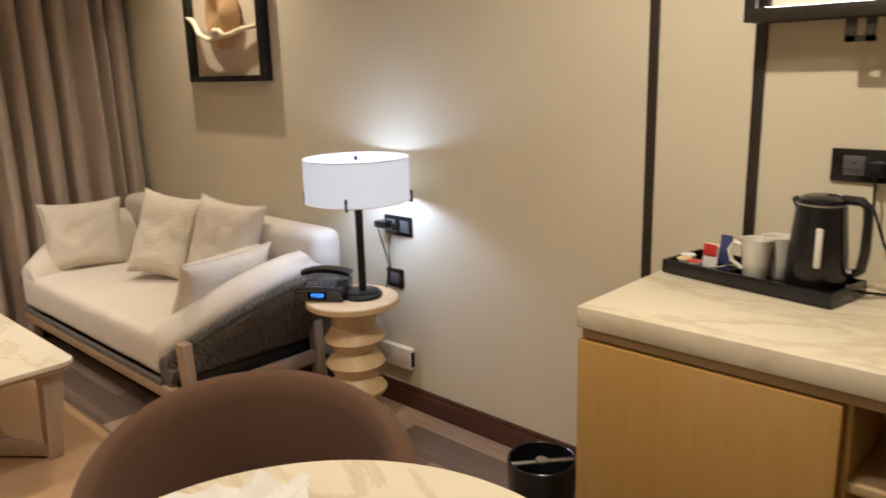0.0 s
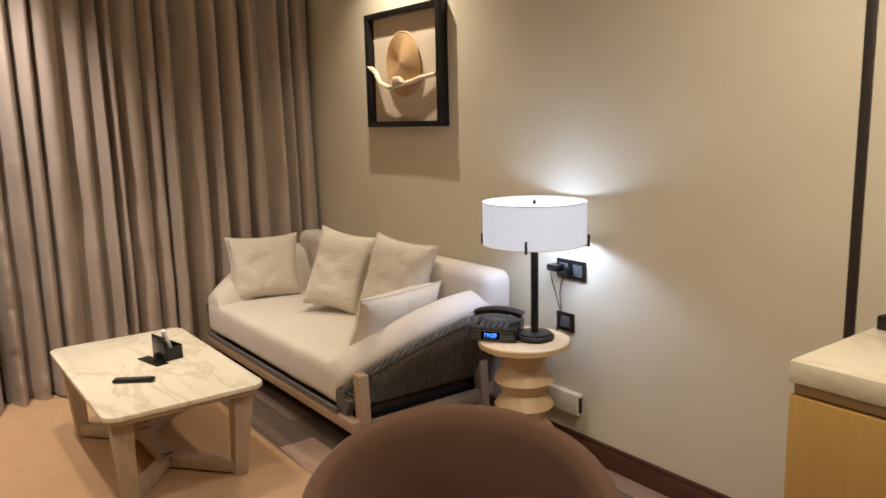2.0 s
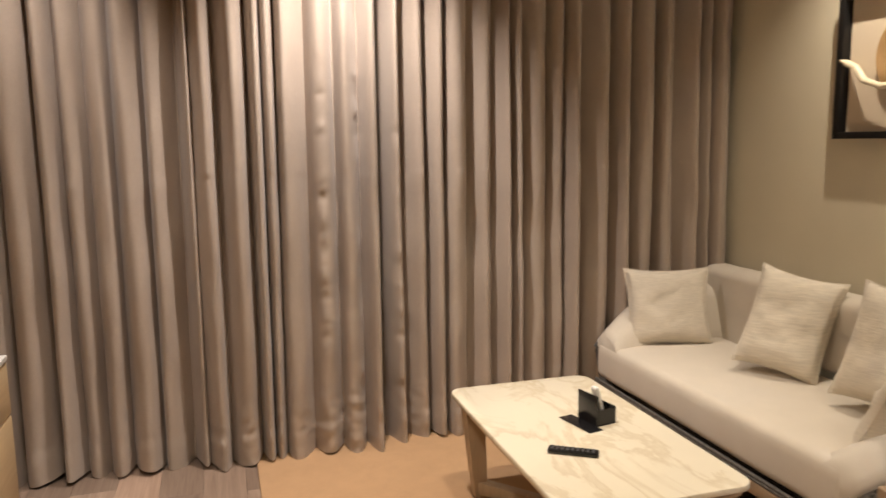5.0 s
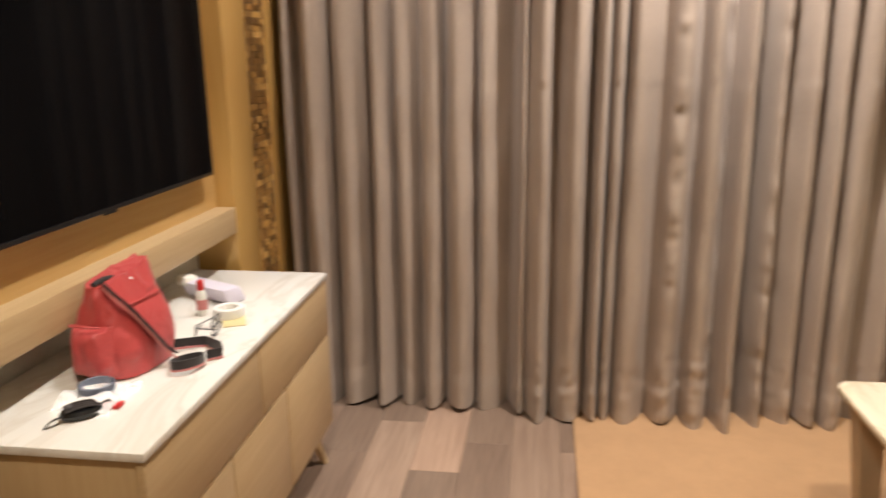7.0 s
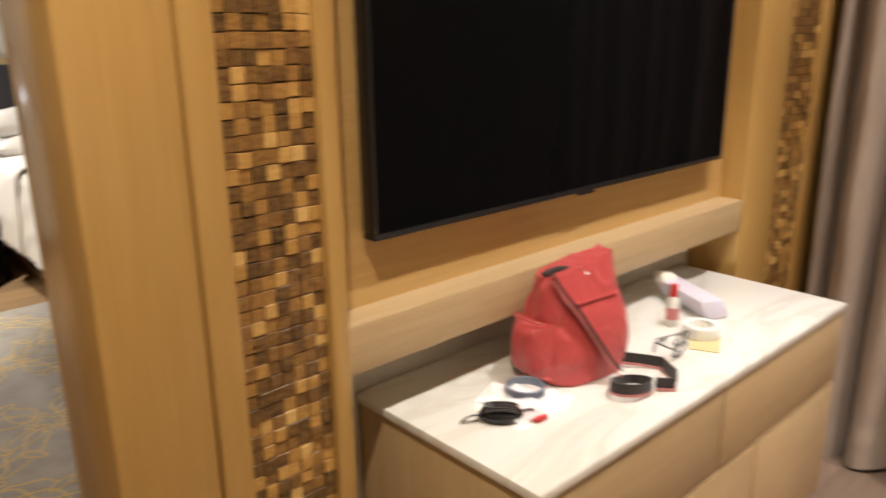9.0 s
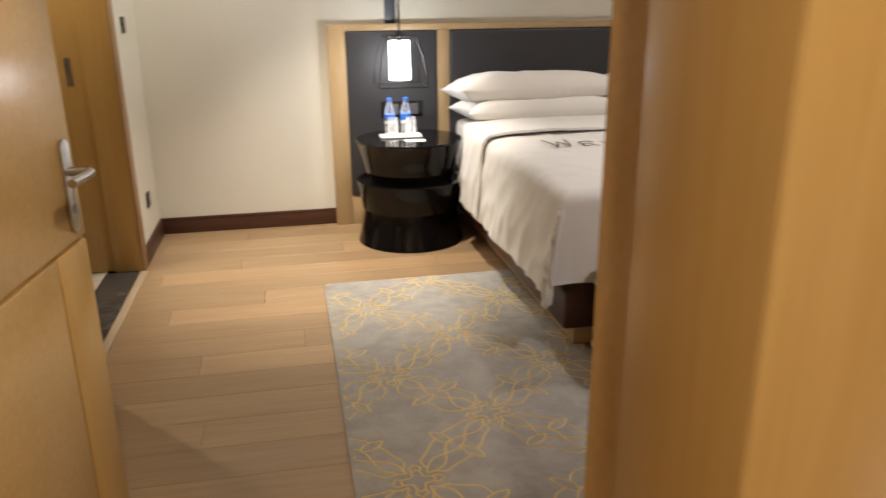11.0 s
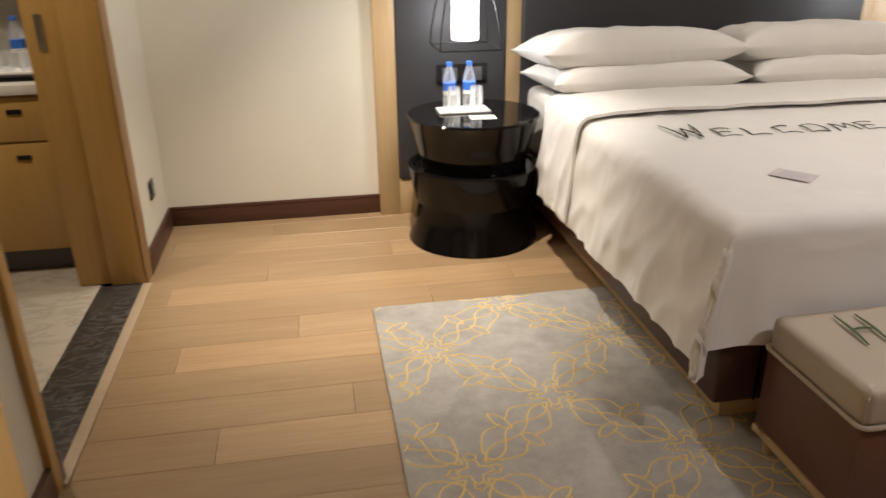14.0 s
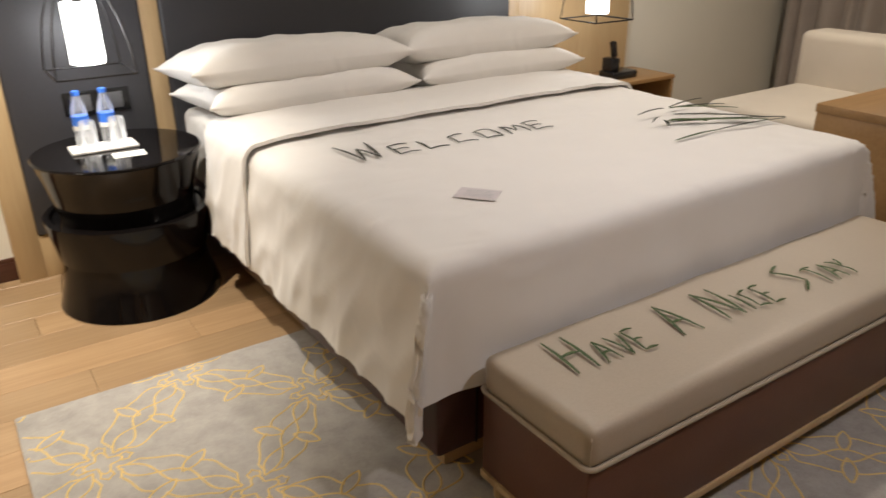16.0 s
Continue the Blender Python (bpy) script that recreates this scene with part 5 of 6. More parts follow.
def drape(x0, x1, foot, y_head, z_top, drop_side, drop_foot, seed, nu=120, nv=110, foot_on=True, puff=0.02):
    """A quilt over the mattress: flat top, hanging sides, a pointed corner at the foot."""
    W, L = x1 - x0, (foot - y_head)
    tot_u, tot_v = W + 2 * drop_side, L + (drop_foot if foot_on else 0)

    def bend(d, r=.05):
        """Way out and way down for a length d past an edge with rounding r."""
        if d <= 0:
            return d, 0.0
        q = r * math.pi / 2
        if d < q:
            return r * math.sin(d / r), r * (1 - math.cos(d / r))
        return r, r + d - q

    def fn(u, v):
        a = u * tot_u - drop_side
        b = v * tot_v
        over_l, over_r, over_f = -a, a - W, (b - L if foot_on else -1)
        over_s = max(over_l, over_r)
        side = -1 if over_l > over_r else 1
        xo, xd = bend(over_s + .05)
        yo, yd = bend(over_f + .05) if foot_on else (over_f, 0)
        x = (x0 + .05 - xo if side < 0 else x1 - .05 + xo) if over_s > -.05 else x0 + a
        y = y_head + b if over_f <= -.05 else foot - .05 + yo
        if over_s > -.05 and over_f > -.05:
            drop = max(xd, yd) + .04 * min(xd, yd)
            k = min(xd, yd)
            x += side * .10 * min(.3, k)
            y += .05 * min(.3, k)
        else:
            drop = max(xd, yd)
        cx = min(1, max(0, -over_s) / .35)
        cy = min(1, max(0, L - b) / .35) if foot_on else 1
        z = z_top - drop + puff * math.sqrt(max(0, cx * cy))
        h = min(1, drop / .3)
        fold = .004 * h * math.sin(b * 11 + 2.5 * noise.noise(Vector((b * 2, seed, 0)))) if over_s > 0 else 0
        foldf = .006 * h * math.sin(a * 13 + 2.5 * noise.noise(Vector((a * 2, seed, 5)))) if over_f > 0 else 0
        w = .007 * noise.noise(Vector((a * 4, b * 4, seed))) + .004 * noise.noise(Vector((a * 11, b * 11, seed + 2)))
        crease = .017 * h * noise.noise(Vector(((a + b * .7) * 7, (a - b * .7) * 2.0, seed + 9)))
        ridge = .015 * h * (1 - abs(noise.noise(Vector(((a * .6 + b) * 6, (a - b * .5) * 3, seed + 4))))) ** 5
        crease += ridge
        x += side * (fold + w * h + crease + .03 * h) if over_s > 0 else 0
        y += foldf + w * h + crease * .35 if over_f > 0 else 0
        return Vector((x, y, max(.02, z + w * (1 - h))))

    return sheet(fn, nu, nv, .014)


part("duvet", drape(TX0, TX1, TY, -5.5, .715, .43, .355, 3), M_SHEET, bed, "white cotton duvet with hanging corners", sharp=80)
part("turned_back_edge", drape(TX0 - .02, TX1 + .02, -5.10, -5.53, .742, .43, 0, 8, 110, 34, False, .022), M_SHEET, bed, "folded back duvet edge", sharp=80)


def bed_pillow(at, w, h, t, rx, rz, seed, label):
    m = Matrix.Translation(at) @ pose(0, 0, 0, rx, 0, rz)
    ob = part("pillow", moved(pillow_mesh(w, h, t, seed, 34, .13, .008), m), M_SHEET, base=at, sharp=70)
    return tagged(ob, label, "pillow", "pillows on the bed")


bed_pillow((-3.64, -5.74, .790), .98, .54, .17, 3, 1, 11, "white cotton pillow lying under another")
bed_pillow((-4.64, -5.74, .790), .98, .54, .17, 3, -1, 12, "white cotton pillow lying under another")
bed_pillow((-3.62, -5.78, .908), 1.02, .54, .19, 5, 1, 13, "plump white cotton pillow stacked on top")
bed_pillow((-4.60, -5.78, .908), 1.02, .54, .19, 5, -2, 14, "plump white cotton pillow stacked on top")

# leaf lettering: strokes in a cell one wide and one high
STROKES = {
    "W": ((0, 1, .25, 0), (.25, 0, .5, .7), (.5, .7, .75, 0), (.75, 0, 1, 1)),
    "E": ((0, 0, 0, 1), (0, 1, .9, 1), (0, .5, .7, .5), (0, 0, .9, 0)),
    "L": ((0, 0, 0, 1), (0, 0, .9, 0)),
    "C": ((.9, 1, .1, .9), (.1, .9, .1, .1), (.1, .1, .95, 0)),
    "O": ((.1, .05, .1, .95), (.1, .95, .9, 1), (.9, 1, .9, 0), (.9, 0, .1, .05)),
    "M": ((0, 0, .15, 1), (.15, 1, .5, .3), (.5, .3, .85, 1), (.85, 1, 1, 0)),
    "H": ((0, 0, .05, 1), (.9, 0, .9, 1), (.05, .5, .9, .5)),
    "A": ((0, 0, .5, 1), (.5, 1, 1, 0), (.2, .4, .8, .4)),
    "V": ((0, 1, .5, 0), (.5, 0, 1, 1)),
    "N": ((0, 0, .1, 1), (.1, 1, .9, 0), (.9, 0, 1, 1)),
    "I": ((.5, 0, .5, 1),),
    "S": ((.9, 1, .1, .85), (.1, .85, .85, .3), (.85, .3, .05, 0)),
    "T": ((.5, 0, .5, 1), (0, 1, 1, 1)),
    "Y": ((0, 1, .5, .5), (1, 1, .5, .5), (.5, .5, .5, 0)),
}


def leaf_strip(a, b, w, z, bow=.004):
    """A narrow leaf from a to b, pointed at both ends and slightly arched."""
    bm = bmesh.new()
    a, b = Vector(a), Vector(b)
    d = (b - a)
    s = Vector((-d.y, d.x)).normalized()
    rows = []
    for k in range(7):
        t = k / 6
        ww = w * (.25 + .75 * math.sin(math.pi * min(1, t * .9 + .08)))
        p = a + d * t
        rows.append([bm.verts.new((p.x + s.x * ww * q, p.y + s.y * ww * q, z + bow * math.sin(math.pi * t) + (.0015 if q == 0 else 0))) for q in (-.5, 0, .5)])
    for r, q in zip(rows, rows[1:]):
        for k in (0, 1):
            bm.faces.new((r[k], r[k + 1], q[k + 1], q[k]))
    for f in bmesh.ops.extrude_face_region(bm, geom=bm.faces[:])["geom"]:
        if isinstance(f, bmesh.types.BMVert):
            f.co.z += .0012
    return bm


def lettering(name, text, at, rz, big, small, pitch_big, pitch_small, z_of, mat, label, width):
    ob = thing(name, at, label, "lettering")
    m = Matrix.Translation(at) @ pose(0, 0, 0, 0, 0, 180 + rz)
    x, first = 0.0, True
    for c in text:
        if c == " ":
            x += pitch_small * 1.3
            first = True
            continue
        h = big if first else small
        wd = (pitch_big if first else pitch_small)
        bits = []
        for x0, y0, x1, y1 in STROKES[c]:
            p = m @ Vector((x + x0 * wd * .74, y0 * h, 0))
            q = m @ Vector((x + x1 * wd * .74, y1 * h, 0))
            if c == "I":
                p = m @ Vector((x + .1 * wd, y0 * h, 0))
                q = m @ Vector((x + .12 * wd, y1 * h, 0))
            bits.append(leaf_strip(p.xy, q.xy, width * (1.25 if first else 1), z_of((p + q) / 2)))
        part("letter", merge(*bits), mat, ob)
        x += wd * (.5 if c == "I" else 1)
        first = False
    return ob


lettering("leaf_welcome", "WELCOME", (-3.40, -4.72, .742), -2, .20, .105, .165, .118, lambda p: .738, M_DLEAF, "the word welcome laid out in dark leaf strips on the duvet", .008)
lettering("leaf_greeting", "HAVE A NICE STAY", (-3.425, -3.665, .468), -3.8, .16, .10, .095, .060, lambda p: .469, M_LEAF, "have a nice stay laid out in green leaf strips", .0085)
spr = thing("leaf_sprig", (-4.75, -4.35, .742), "palm tree figure laid out in green leaves", "leaves")
for k, (x0, y0, x1, y1, w) in enumerate(((-4.44, -4.275, -4.70, -4.28, .012), (-4.68, -4.28, -5.04, -4.24, .012), (-4.60, -4.46, -5.05, -4.25, .02), (-4.62, -4.47, -4.95, -4.26, .024), (-4.72, -4.52, -4.98, -4.27, .018), (-4.60, -4.47, -4.55, -4.40, .014), (-4.62, -4.46, -4.72, -4.36, .016), (-4.78, -4.60, -5.02, -4.63, .012), (-4.76, -4.58, -5.0, -4.50, .018), (-4.76, -4.58, -4.98, -4.42, .016), (-4.72, -4.58, -4.55, -4.56, .01), (-4.58, -4.48, -4.50, -4.44, .008))):
    part("leaf", leaf_strip((x0, y0), (x1, y1), w, .742 + .002 * k, .006), M_DLEAF if k % 3 else M_LEAF, spr)
crd = thing("printed_card", (-3.53, -4.24, .742), "white printed card lying on the duvet", "card")
part("card_sheet", turned(cube((-3.60, -4.29, .7365), (-3.475, -4.20, .7380), .0005), (-3.53, -4.24, .74), 0, 0, -52), plain("lilac_card", (.62, .57, .58), .6), crd)
part("print_lines", turned(merge(*[cube((-3.585, -4.275 + .012 * k, .7381), (-3.50, -4.271 + .012 * k, .7383)) for k in range(5)]), (-3.53, -4.24, .74), 0, 0, -52), plain("pale_grey_print", (.5, .5, .5), .7), crd)

# bench
be = thing("bed_bench", (-4.15, -3.69, 0), "long brown leather bench with taupe padded top", "bench")
EX0, EX1, EY0, EY1 = -5.03, -3.292, -3.882, -3.485
part("body", cube((EX0 + .004, EY0 + .004, .10), (EX1 - .004, EY1 - .004, .356), .006), M_LEATHER, be)


def bench_pad():
    """A stuffed top, slightly domed, with slack hollows in the leather."""
    bm = cube((EX0, EY0, .352), (EX1, EY1, .462), .028, 4)
    bmesh.ops.subdivide_edges(bm, edges=[e for e in bm.edges if e.calc_length() > .25], cuts=14, use_grid_fill=True)
    for v in bm.verts:
        if v.co.z > .42:
            v.co.z += .005 * noise.noise(v.co * 5.0) + .003 * noise.noise(v.co * 14.0)
    return bm


part("cushion", bench_pad(), M_TAUPEL, be, "taupe leather padded top")
edge = rounded_rect(EX0 - .002, EX1 + .002, EY0 - .002, EY1 + .002, .025)
part("piping", tube([(x, y, .360) for x, y in edge + edge[:1]], .007, 8), M_TAUPEL, be)
part("corner_seam", tube([(EX1 - .006, EY1 - .006, .36), (EX1 - .006, EY1 - .006, .435), (EX1 - .018, EY1 - .018, .451)], .002, 6), M_TAUPEL, be)
part("frame", merge(cube((EX0, EY0, .075), (EX1, EY0 + .045, .10), .003), cube((EX0, EY1 - .045, .075), (EX1, EY1, .10), .003), cube((EX1 - .045, EY0 + .045, .075), (EX1, EY1 - .045, .10), .003), cube((EX0, EY0 + .045, .075), (EX0 + .045, EY1 - .045, .10), .003)), M_PALE, be, "pale wooden base frame")
for x in (EX0 + .04, EX1 - .04):
    for y in (EY0 + .04, EY1 - .04):
        part("leg", tube([(x, y, .08), (x, y, .014)], .022, 10, .8), M_PALE, be)

# bedside
NX, NY = -2.85, -5.76
ns = thing("nightstand", (NX, NY, 0), "black lacquered drum nightstand with stepped waist", "nightstand")
part("lower_drum", lathe((NX, NY, 0), [(.325, 0), (.33, .004), (.30, .10), (.285, .20), (.285, .24)], 64), M_LACQUER, ns)
part("middle_drum", lathe((NX, NY, .21), [(.28, 0), (.295, .004), (.305, .06), (.325, .17), (.325, .178), (.30, .18), (.29, .17)], 64), M_LACQUER, ns)
part("upper_drum", lathe((NX, NY, .37), [(.25, 0), (.262, .02), (.285, .13), (.318, .25), (.325, .257), (.32, .265), (.30, .266)], 64), M_LACQUER, ns)
NT = .636


def water_bottle(x, y, z, label, s=1.0):
    ob = thing("water_bottle", (x, y, z), label, "bottle", "water bottles")
    b = part("bottle_body", lathe((x, y, z + .0005), [(.026 * s, 0), (.031 * s, .005), (.031 * s, .046), (.0285 * s, .05), (.031 * s, .054), (.031 * s, .13), (.027 * s, .158), (.016 * s, .188), (.012 * s, .205)], 24), M_GLASS, ob)
    b.visible_shadow = False
    part("cap", lathe((x, y, z + .203), [(.015, 0), (.015, .016), (.013, .018)], 20), M_BLUEC, ob, "blue screw cap")
    part("label", lathe((x, y, z + .085), [(.0316 * s, 0), (.0316 * s, .038)], 24), M_BLUEC, ob, "blue paper label")
    part("label_band", lathe((x, y, z + .068), [(.0318 * s, 0), (.0318 * s, .018)], 24), M_WPLASTIC, ob)


dsh = thing("glass_mat", (-2.79, -5.80, NT), "white folded cloth mat under the bottles", "mat")
part("mat_cloth", turned(cube((-2.93, -5.86, NT), (-2.68, -5.73, NT + .012), .004), (-2.79, -5.80, NT), 0, 0, 0), M_PAPER, dsh)
water_bottle(-2.745, -5.83, NT + .012, "clear plastic water bottle with blue label")
water_bottle(-2.845, -5.835, NT + .012, "clear plastic water bottle with blue label")
for x, y in ((-2.755, -5.765), (-2.865, -5.77)):
    g = thing("drinking_glass", (x, y, NT + .012), "clear drinking glass turned upside down", "glass", "glasses")
    o = part("glass_body", lathe((x, y, NT + .0125), [(.033, 0), (.0335, .002), (.031, .02), (.0325, .04), (.030, .06), (.0315, .08), (.029, .108), (.027, .112), (.025, .108), (.030, .004), (.033, 0)], 24), M_GLASS, g)
    o.visible_shadow = False
nt = thing("note_card", (-2.87, -5.64, NT), "white note card on the nightstand", "card")
part("card_sheet", turned(cube((-2.93, -5.68, NT), (-2.81, -5.60, NT + .002), .0005), (-2.87, -5.64, NT), 0, 0, -4), M_PAPER, nt)


def pendant(x, y):
    ob = thing("pendant_lamp", (x, y, .95), "black wire cage pendant with lit white cylinder", "pendant lamp", "bedside pendants")
    o = part("glass_shade", lathe((x, y, .985), [(.058, 0), (.062, .004), (.06, .22), (.055, .224)], 32), M_PSHADE, ob, "glowing white glass cylinder")
    o.visible_shadow = False
    t, b = .085, .14
    for sx, sy in ((1, 1), (1, -1), (-1, 1), (-1, -1)):
        part("cage_bar", tube([(x + sx * t, y + sy * t, 1.235), (x + sx * (t + .03), y + sy * (t + .03), 1.14), (x + sx * (t + .048), y + sy * (t + .048), 1.04), (x + sx * b, y + sy * b, .953)], .004, 6), M_BLACK, ob)
    for z, r in ((1.235, t), (.953, b)):
        part("cage_ring", tube([(x - r, y - r, z), (x + r, y - r, z), (x + r, y + r, z), (x - r, y + r, z), (x - r, y - r, z)], .004, 6), M_BLACK, ob)
    part("top_plate", merge(cube((x - t, y - .006, 1.232), (x + t, y + .006, 1.24)), lathe((x, y, 1.205), [(.02, 0), (.02, .05), (.008, .06)], 16)), M_BLACK, ob)
    part("stem", tube([(x, y, 1.26), (x, y, CEIL)], .006, 8), M_BLACK, ob)


pendant(-2.80, -5.72)
pendant(-5.45, -5.72)

n2 = thing("bedside_cabinet", (-5.85, -5.95, 0), "brown wooden bedside cabinet with open front", "nightstand")
part("top", cube((-6.22, -6.13, .53), (-5.30, -5.76, .555), .003), M_DESK, n2)
part("side", cube((-6.22, -6.13, 0), (-6.195, -5.77, .53), .002), M_DESK, n2)
part("side", cube((-5.325, -6.13, 0), (-5.30, -5.77, .53), .002), M_DESK, n2)
part("shelf", cube((-6.195, -6.13, .2), (-5.325, -5.79, .22), .002), M_DESK, n2)
part("back", cube((-6.195, -6.13, .05), (-5.325, -6.12, .53)), M_DARKIN, n2)
p2 = thing("telephone", (-5.82, -5.9, .555), "black desk telephone with its handset upright", "telephone")
part("body", cube((-5.96, -5.98, .555), (-5.76, -5.84, .60), .01), M_BPLASTIC, p2)
part("rest", cube((-5.84, -5.97, .60), (-5.77, -5.88, .68), .01), M_BPLASTIC, p2)
part("handset", turned(cube((-5.83, -5.93, .68), (-5.80, -5.89, .78), .01), (-5.8, -5.9, .68), 0, 12, 0), M_BPLASTIC, p2)

ac = thing("armchair", (-6.5, -4.95, 0), "cream upholstered armchair beside the desk", "armchair")
part("seat", cube((-7.0, -5.35, .24), (-5.98, -4.55, .50), .06, 4), M_SOFA, ac)
part("backrest", cube((-7.12, -5.35, .24), (-6.85, -4.45, .82), .05, 4), M_SOFA, ac)
for x, y in ((-6.1, -5.25), (-6.1, -4.65), (-7.0, -5.25), (-7.0, -4.65)):
    part("leg", tube([(x, y, .25), (x, y, 0 if y < -5.01 or x < -6.2 else .014)], .022, 10, .7), M_SKIRT, ac)
dsk = thing("desk", (-6.0, -4.0, 0), "brown wooden writing desk at the bed foot", "desk")
part("top", cube((-6.9, -4.29, .72), (-5.325, -3.62, .755), .003), M_DESK, dsk)
part("end_panel", cube((-5.375, -4.285, .014), (-5.33, -3.63, .72), .003), M_DESK, dsk)
part("end_panel", cube((-6.895, -4.285, 0), (-6.85, -3.63, .72), .003), M_DESK, dsk)
part("modesty_panel", cube((-6.85, -4.28, .3), (-5.375, -4.26, .72), .002), M_DESK, dsk)


curtain(-6.12, -3.4, -7.86, 7, "grey curtain drawn along the bedroom window", M_CURTAIN2, .15, .07)

# open door
dr = thing("door_open", (-1.50, -2.15, 0), "honey wood panelled door standing open", "door")
HINGE, LEAF = Vector((-1.512, -2.145)), 1.04
ANG = math.degrees(math.atan2(-3.21 + 2.145, -1.632 + 1.512))
DM = Matrix.Translation((HINGE.x, HINGE.y, 0)) @ pose(0, 0, 0, 0, 0, ANG)


def on_door(bm):
    return moved(bm, DM)


T = .045
part("leaf_core", on_door(cube((0, .004, .008), (LEAF, T - .004, 2.2), .002)), M_VENEER, dr)
for y0, y1 in ((-.004, .004), (T - .004, T + .004)):
    part("upper_panel", on_door(cube((0, y0, .889), (LEAF, y1, 1.585), .004)), M_VENEERX, dr)
    part("top_panel", on_door(cube((0, y0, 1.597), (LEAF, y1, 2.2), .004)), M_VENEERX, dr)
    part("lower_panel", on_door(cube((0, y0, .008), (LEAF - .185, y1, .877), .004)), M_VENEERX, dr)
    part("lock_stile", on_door(cube((LEAF - .175, y0, .008), (LEAF, y1, .877), .004)), M_VENEER, dr)
HX = LEAF - .055
for s in (-1, 1):
    y = -.004 if s < 0 else T + .004
    hd2 = part("handle_plate", on_door(moved(prism(rounded_rect(-.025, .025, -.112, .112, .024), 0, .008, .002), Matrix.Translation((HX, y, 1.02)) @ pose(0, 0, 0, -90 * s, 0, 0))), M_CHROME, dr, "brushed steel handle plate")
    part("lever", on_door(tube([(HX, y, 1.055), (HX, y + s * .055, 1.055), (HX - .012, y + s * .062, 1.055), (HX - .13, y + s * .062, 1.055)], .0105, 10)), M_CHROME, hd2, "brushed steel lever")
    part("key_cylinder", on_door(moved(lathe((0, 0, 0), [(.012, 0), (.012, .012)], 16), Matrix.Translation((HX, y, .965)) @ pose(0, 0, 0, -90 * s, 0, 0))), M_CHROME, hd2)

# bathroom doorway and what shows through it
bj = thing("sliding_door", (-1.15, -5.5, 0), "honey wood sliding door pushed back into its jamb", "door")
part("jamb", cube((-1.29, -5.56, .008), (-1.14, -5.452, 2.25), .003), M_VENEER, bj)
part("leaf", cube((-1.138, -5.54, .01), (-1.0, -5.47, 2.25), .003), M_VENEER, bj)
part("jamb_edge", cube((-1.296, -5.56, .008), (-1.288, -5.448, 2.25), .001), M_DESK, bj)
part("pull", merge(cube((-1.075, -5.472, 1.03), (-1.045, -5.466, 1.17), .002), cube((-1.066, -5.467, 1.05), (-1.054, -5.464, 1.15), .001)), M_CHROME, bj, "recessed steel pull")
structure("doorway_jamb_bath", cube((-1.30, -4.10, 0), (-1.11, -4.05, 2.25), .003), M_VENEER, "honey wood bathroom door jamb")
va = thing("vanity_cabinet", (-.5, -5.9, .006), "honey wood vanity cabinet with drawers", "vanity")
part("body", cube((-1.05, -6.165, .12), (.3, -5.67, .83), .003), M_VENEER, va)
part("plinth", cube((-1.03, -6.165, .006), (.3, -5.72, .12)), M_GREYPL, va)
for z0, z1 in ((.13, .62), (.63, .82)):
    d = part("drawer", cube((-1.04, -5.672, z0), (-.62, -5.655, z1), .003), M_VENEER, va)
    part("handle", cube((-.86, -5.656, z1 - .07), (-.80, -5.648, z1 - .05), .002), M_BLACK, d)
vt = thing("worktop", (-.5, -5.9, .83), "pale stone vanity top", "countertop")
part("slab", cube((-1.07, -6.168, .831), (.3, -5.64, .875), .004), M_WMARBLE, vt)
tr2 = thing("amenity_tray", (-.86, -5.85, .875), "dark tray with a folded white towel", "tray")
part("tray_body", cube((-1.0, -5.98, .875), (-.70, -5.72, .895), .004), M_LACQUER, tr2)
part("towel", cube((-.97, -5.95, .895), (-.73, -5.75, .91), .006), M_SHEET, tr2, "white folded towel")
water_bottle(-.83, -5.88, .91, "clear plastic water bottle with blue label on the vanity")
for x in (-.79, -.88, -.74):
    g = thing("drinking_glass", (x, -5.80, .91), "clear drinking glass on the vanity tray", "glass", "glasses")
    o = part("glass_body", lathe((x, -5.80, .9105), [(.03, 0), (.033, .004), (.034, .085), (.031, .085), (.029, .008)], 20), M_GLASS, g)
    o.visible_shadow = False
gs = thing("glass_shelf", (-.85, -6.1, 1.22), "clear glass wall shelf with a steel rail", "shelf")
part("pane", cube((-1.05, -6.168, 1.22), (-.4, -6.03, 1.228), .001), M_GLASS, gs)
part("rail", tube([(-1.05, -6.05, 1.26), (-.4, -6.05, 1.26)], .006, 8), M_CHROME, gs)
part("bracket", cube((-.86, -6.168, .95), (-.83, -6.15, 1.5), .002), M_BLACK, gs)
rl = thing("paper_roll", (-.78, -6.1, 1.228), "white rolled towel on the glass shelf", "towel")
part("roll", lathe((-.78, -6.1, 1.228), [(.04, 0), (.045, .005), (.045, .09), (.04, .095)], 24), M_SHEET, rl)

for nm, x, y, z, lab in (("wall_switch", -1.28, -5.87, .27, "black wall socket plate above the skirting"), ("wall_switch", -1.28, -5.83, 1.27, "dark switch plate on the wall")):
    sw = thing(nm, (x, y, z), lab, "switch")
    part("plate", cube((x - .009, y - .045, z), (x, y + .045, z + .088), .002), M_BPLASTIC, sw)
    part("rocker", cube((x - .013, y - .02, z + .02), (x - .008, y + .02, z + .068), .002), M_GREYPL, sw)


# ---- small pieces of the shell: boards and shell tiles ----
def shared(name, bm, mat):
    bmesh.ops.recalc_face_normals(bm, faces=bm.faces)
    me = bpy.data.meshes.new(name)
    bm.to_mesh(me)
    bm.free()
    me.materials.append(mat)
    return me


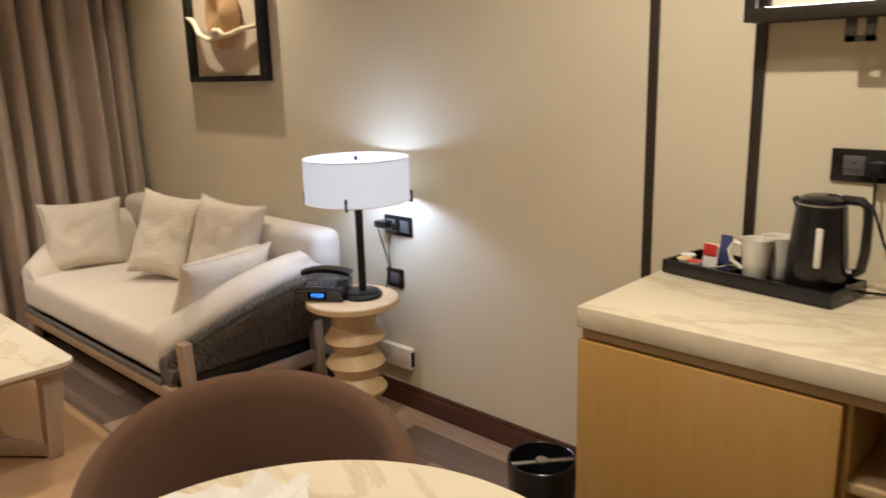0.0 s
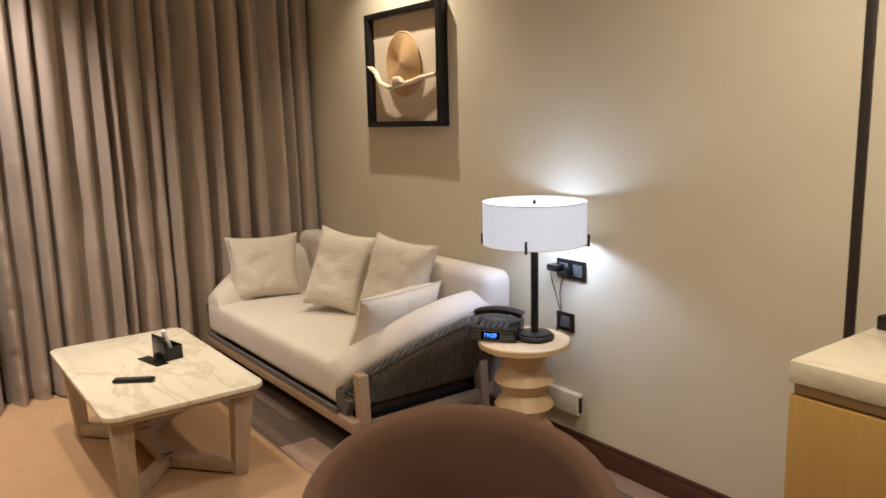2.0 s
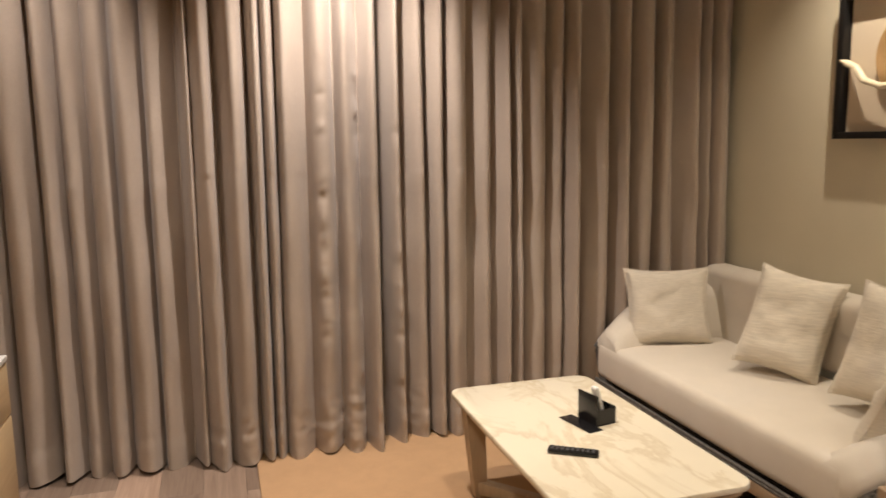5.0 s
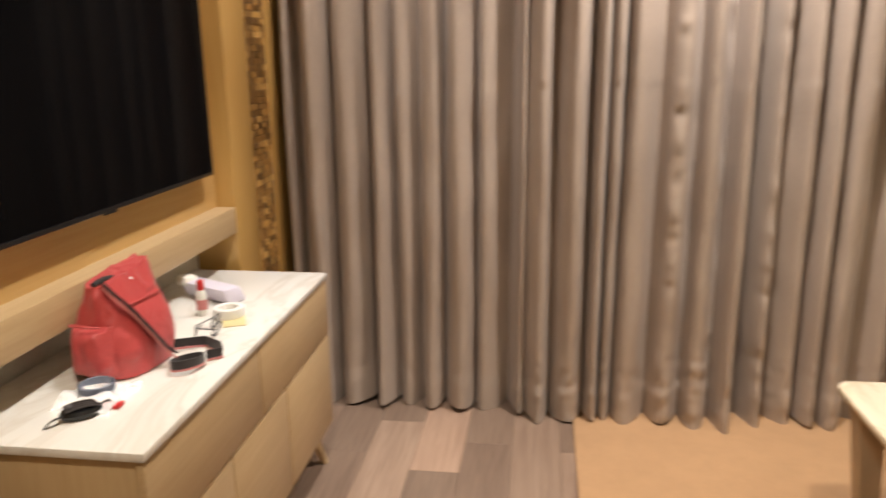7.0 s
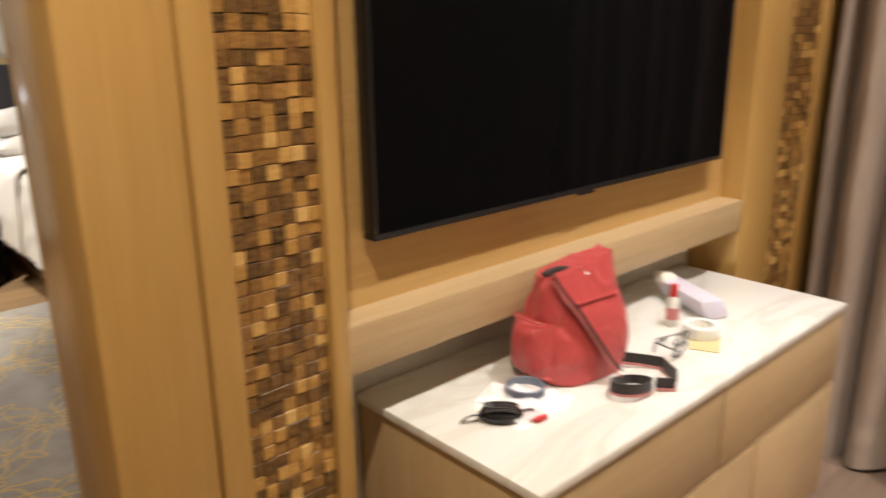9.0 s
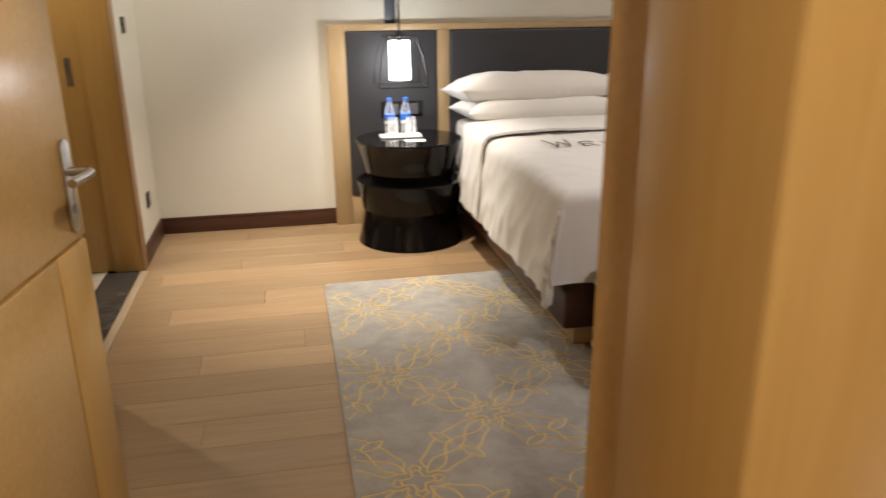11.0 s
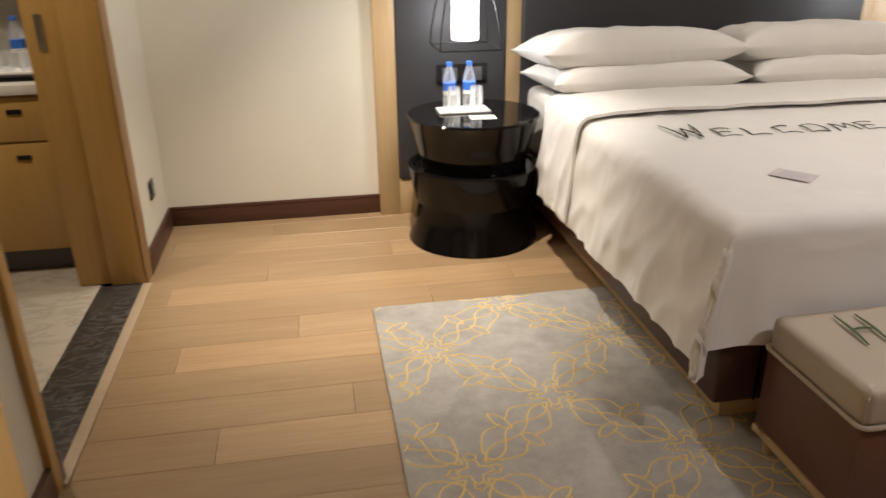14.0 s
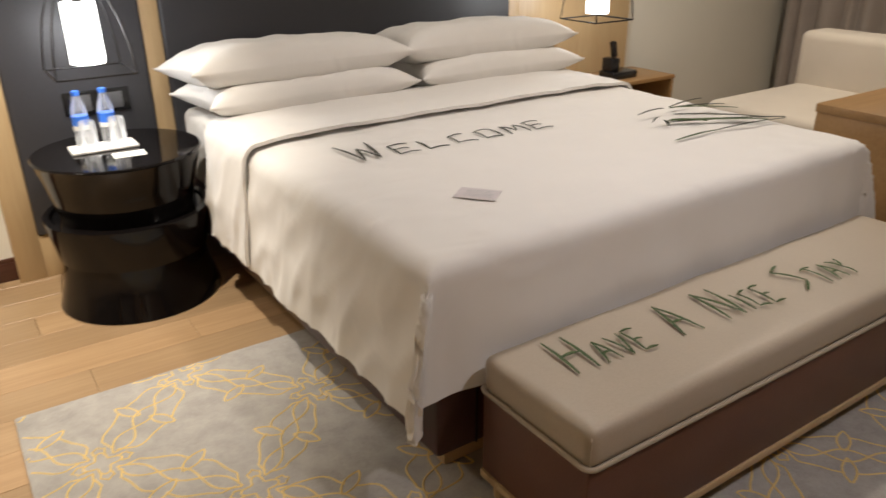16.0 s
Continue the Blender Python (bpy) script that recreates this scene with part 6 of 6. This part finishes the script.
def piece(name, me, parent, at, flip=False):
    ob = new(name, me)
    ob.parent = parent
    ob.location = Vector(at) - origin_of(parent)
    if flip:
        ob.rotation_euler = (0, 0, math.pi)
    return ob


PW, PL, SL = .182, 1.52, .80
grey_board = shared("plank", cube((-SL / 2 + .0006, -PW / 2 + .0006, -.012), (SL / 2 - .0004, PW / 2 - .0004, 0), .0006, 1), M_PLANK)
oak_board = shared("plank", cube((-PL / 2 + .0006, -PW / 2 + .0006, -.012), (PL / 2 - .0006, PW / 2 - .0006, 0), .0008, 1), M_OAK)
rnd = random.Random(21)
count = 0
rest = {}
for r in range(47):
    y = 2.17 - r * PW
    BL = SL if y > -1.8 else PL
    off = (r * .47 + rnd.uniform(-.1, .1)) % BL
    lo, hi = (-4.9, 1.5) if y > -1.8 else (-8.0, -1.28)
    k = 0
    x = lo - off + BL / 2
    while x - BL / 2 < hi:
        whole = x - BL / 2 > lo - .15 and x + BL / 2 < hi + .15
        near = whole and ((-5.4 < x < .3 and y > -1.8) or (-5.5 < x < -.5 and y <= -1.8))
        mesh = grey_board if y > -1.8 else oak_board
        ob_x = x
        if near and count < 290:
            piece("plank", mesh, floor, (ob_x, y, 0), rnd.random() < .5)
            count += 1
        else:
            rest.setdefault(mesh.name, (mesh, []))[1].append((ob_x, y))
        x += BL
for key, (mesh, spots) in rest.items():
    bms = bmesh.new()
    for x, y in spots:
        n0 = len(bms.verts)
        bms.from_mesh(mesh)
        bms.verts.ensure_lookup_table()
        for v in bms.verts[n0:]:
            v.co += Vector((x, y, 0))
            v.co.x = min(max(v.co.x, -5.0 if y > -1.8 else -8.1), 1.6 if y > -1.8 else -1.27)
    tagged(part("plank_rest", bms, mesh.materials[0], floor), kind="stuff")


def mosaic(name, x0, x1, cols, singles, label):
    back = structure(name, cube((x0, -1.82, 0), (x1, -1.652, CEIL)), M_GROUT, label)
    cw = (x1 - x0) / cols
    meshes = []
    for k in range(6):
        d = .004 + .0018 * (k % 3)
        bm = cube((-cw / 2 + .0006, -.004, -.0116), (cw / 2 - .0006, d, .0116), .001, 1)
        meshes.append(shared("tile", bm, M_TILE))
    big = bmesh.new()
    made = 0
    rows = int(CEIL / .0242)
    for j in range(rows):
        z = .013 + j * .0242
        for i in range(cols):
            x = x0 + cw * (i + .5)
            me = meshes[rnd.randrange(6)]
            if singles and .75 < z < 2.3 and made < 290:
                piece("tile", me, back, (x, -1.652, z + rnd.uniform(-.0012, .0012)))
                made += 1
            else:
                n0 = len(big.verts)
                big.from_mesh(me)
                big.verts.ensure_lookup_table()
                for v in big.verts[n0:]:
                    v.co += Vector((x, -1.652, z))
    tagged(part("tile_rest", big, M_TILE, back), kind="stuff")


mosaic("tv_mosaic_doorway", -2.80, -2.64, 7, True, "brown and gold coconut shell mosaic strip")
mosaic("tv_mosaic_window", -4.67, -4.47, 8, False, "brown and gold coconut shell mosaic strip")
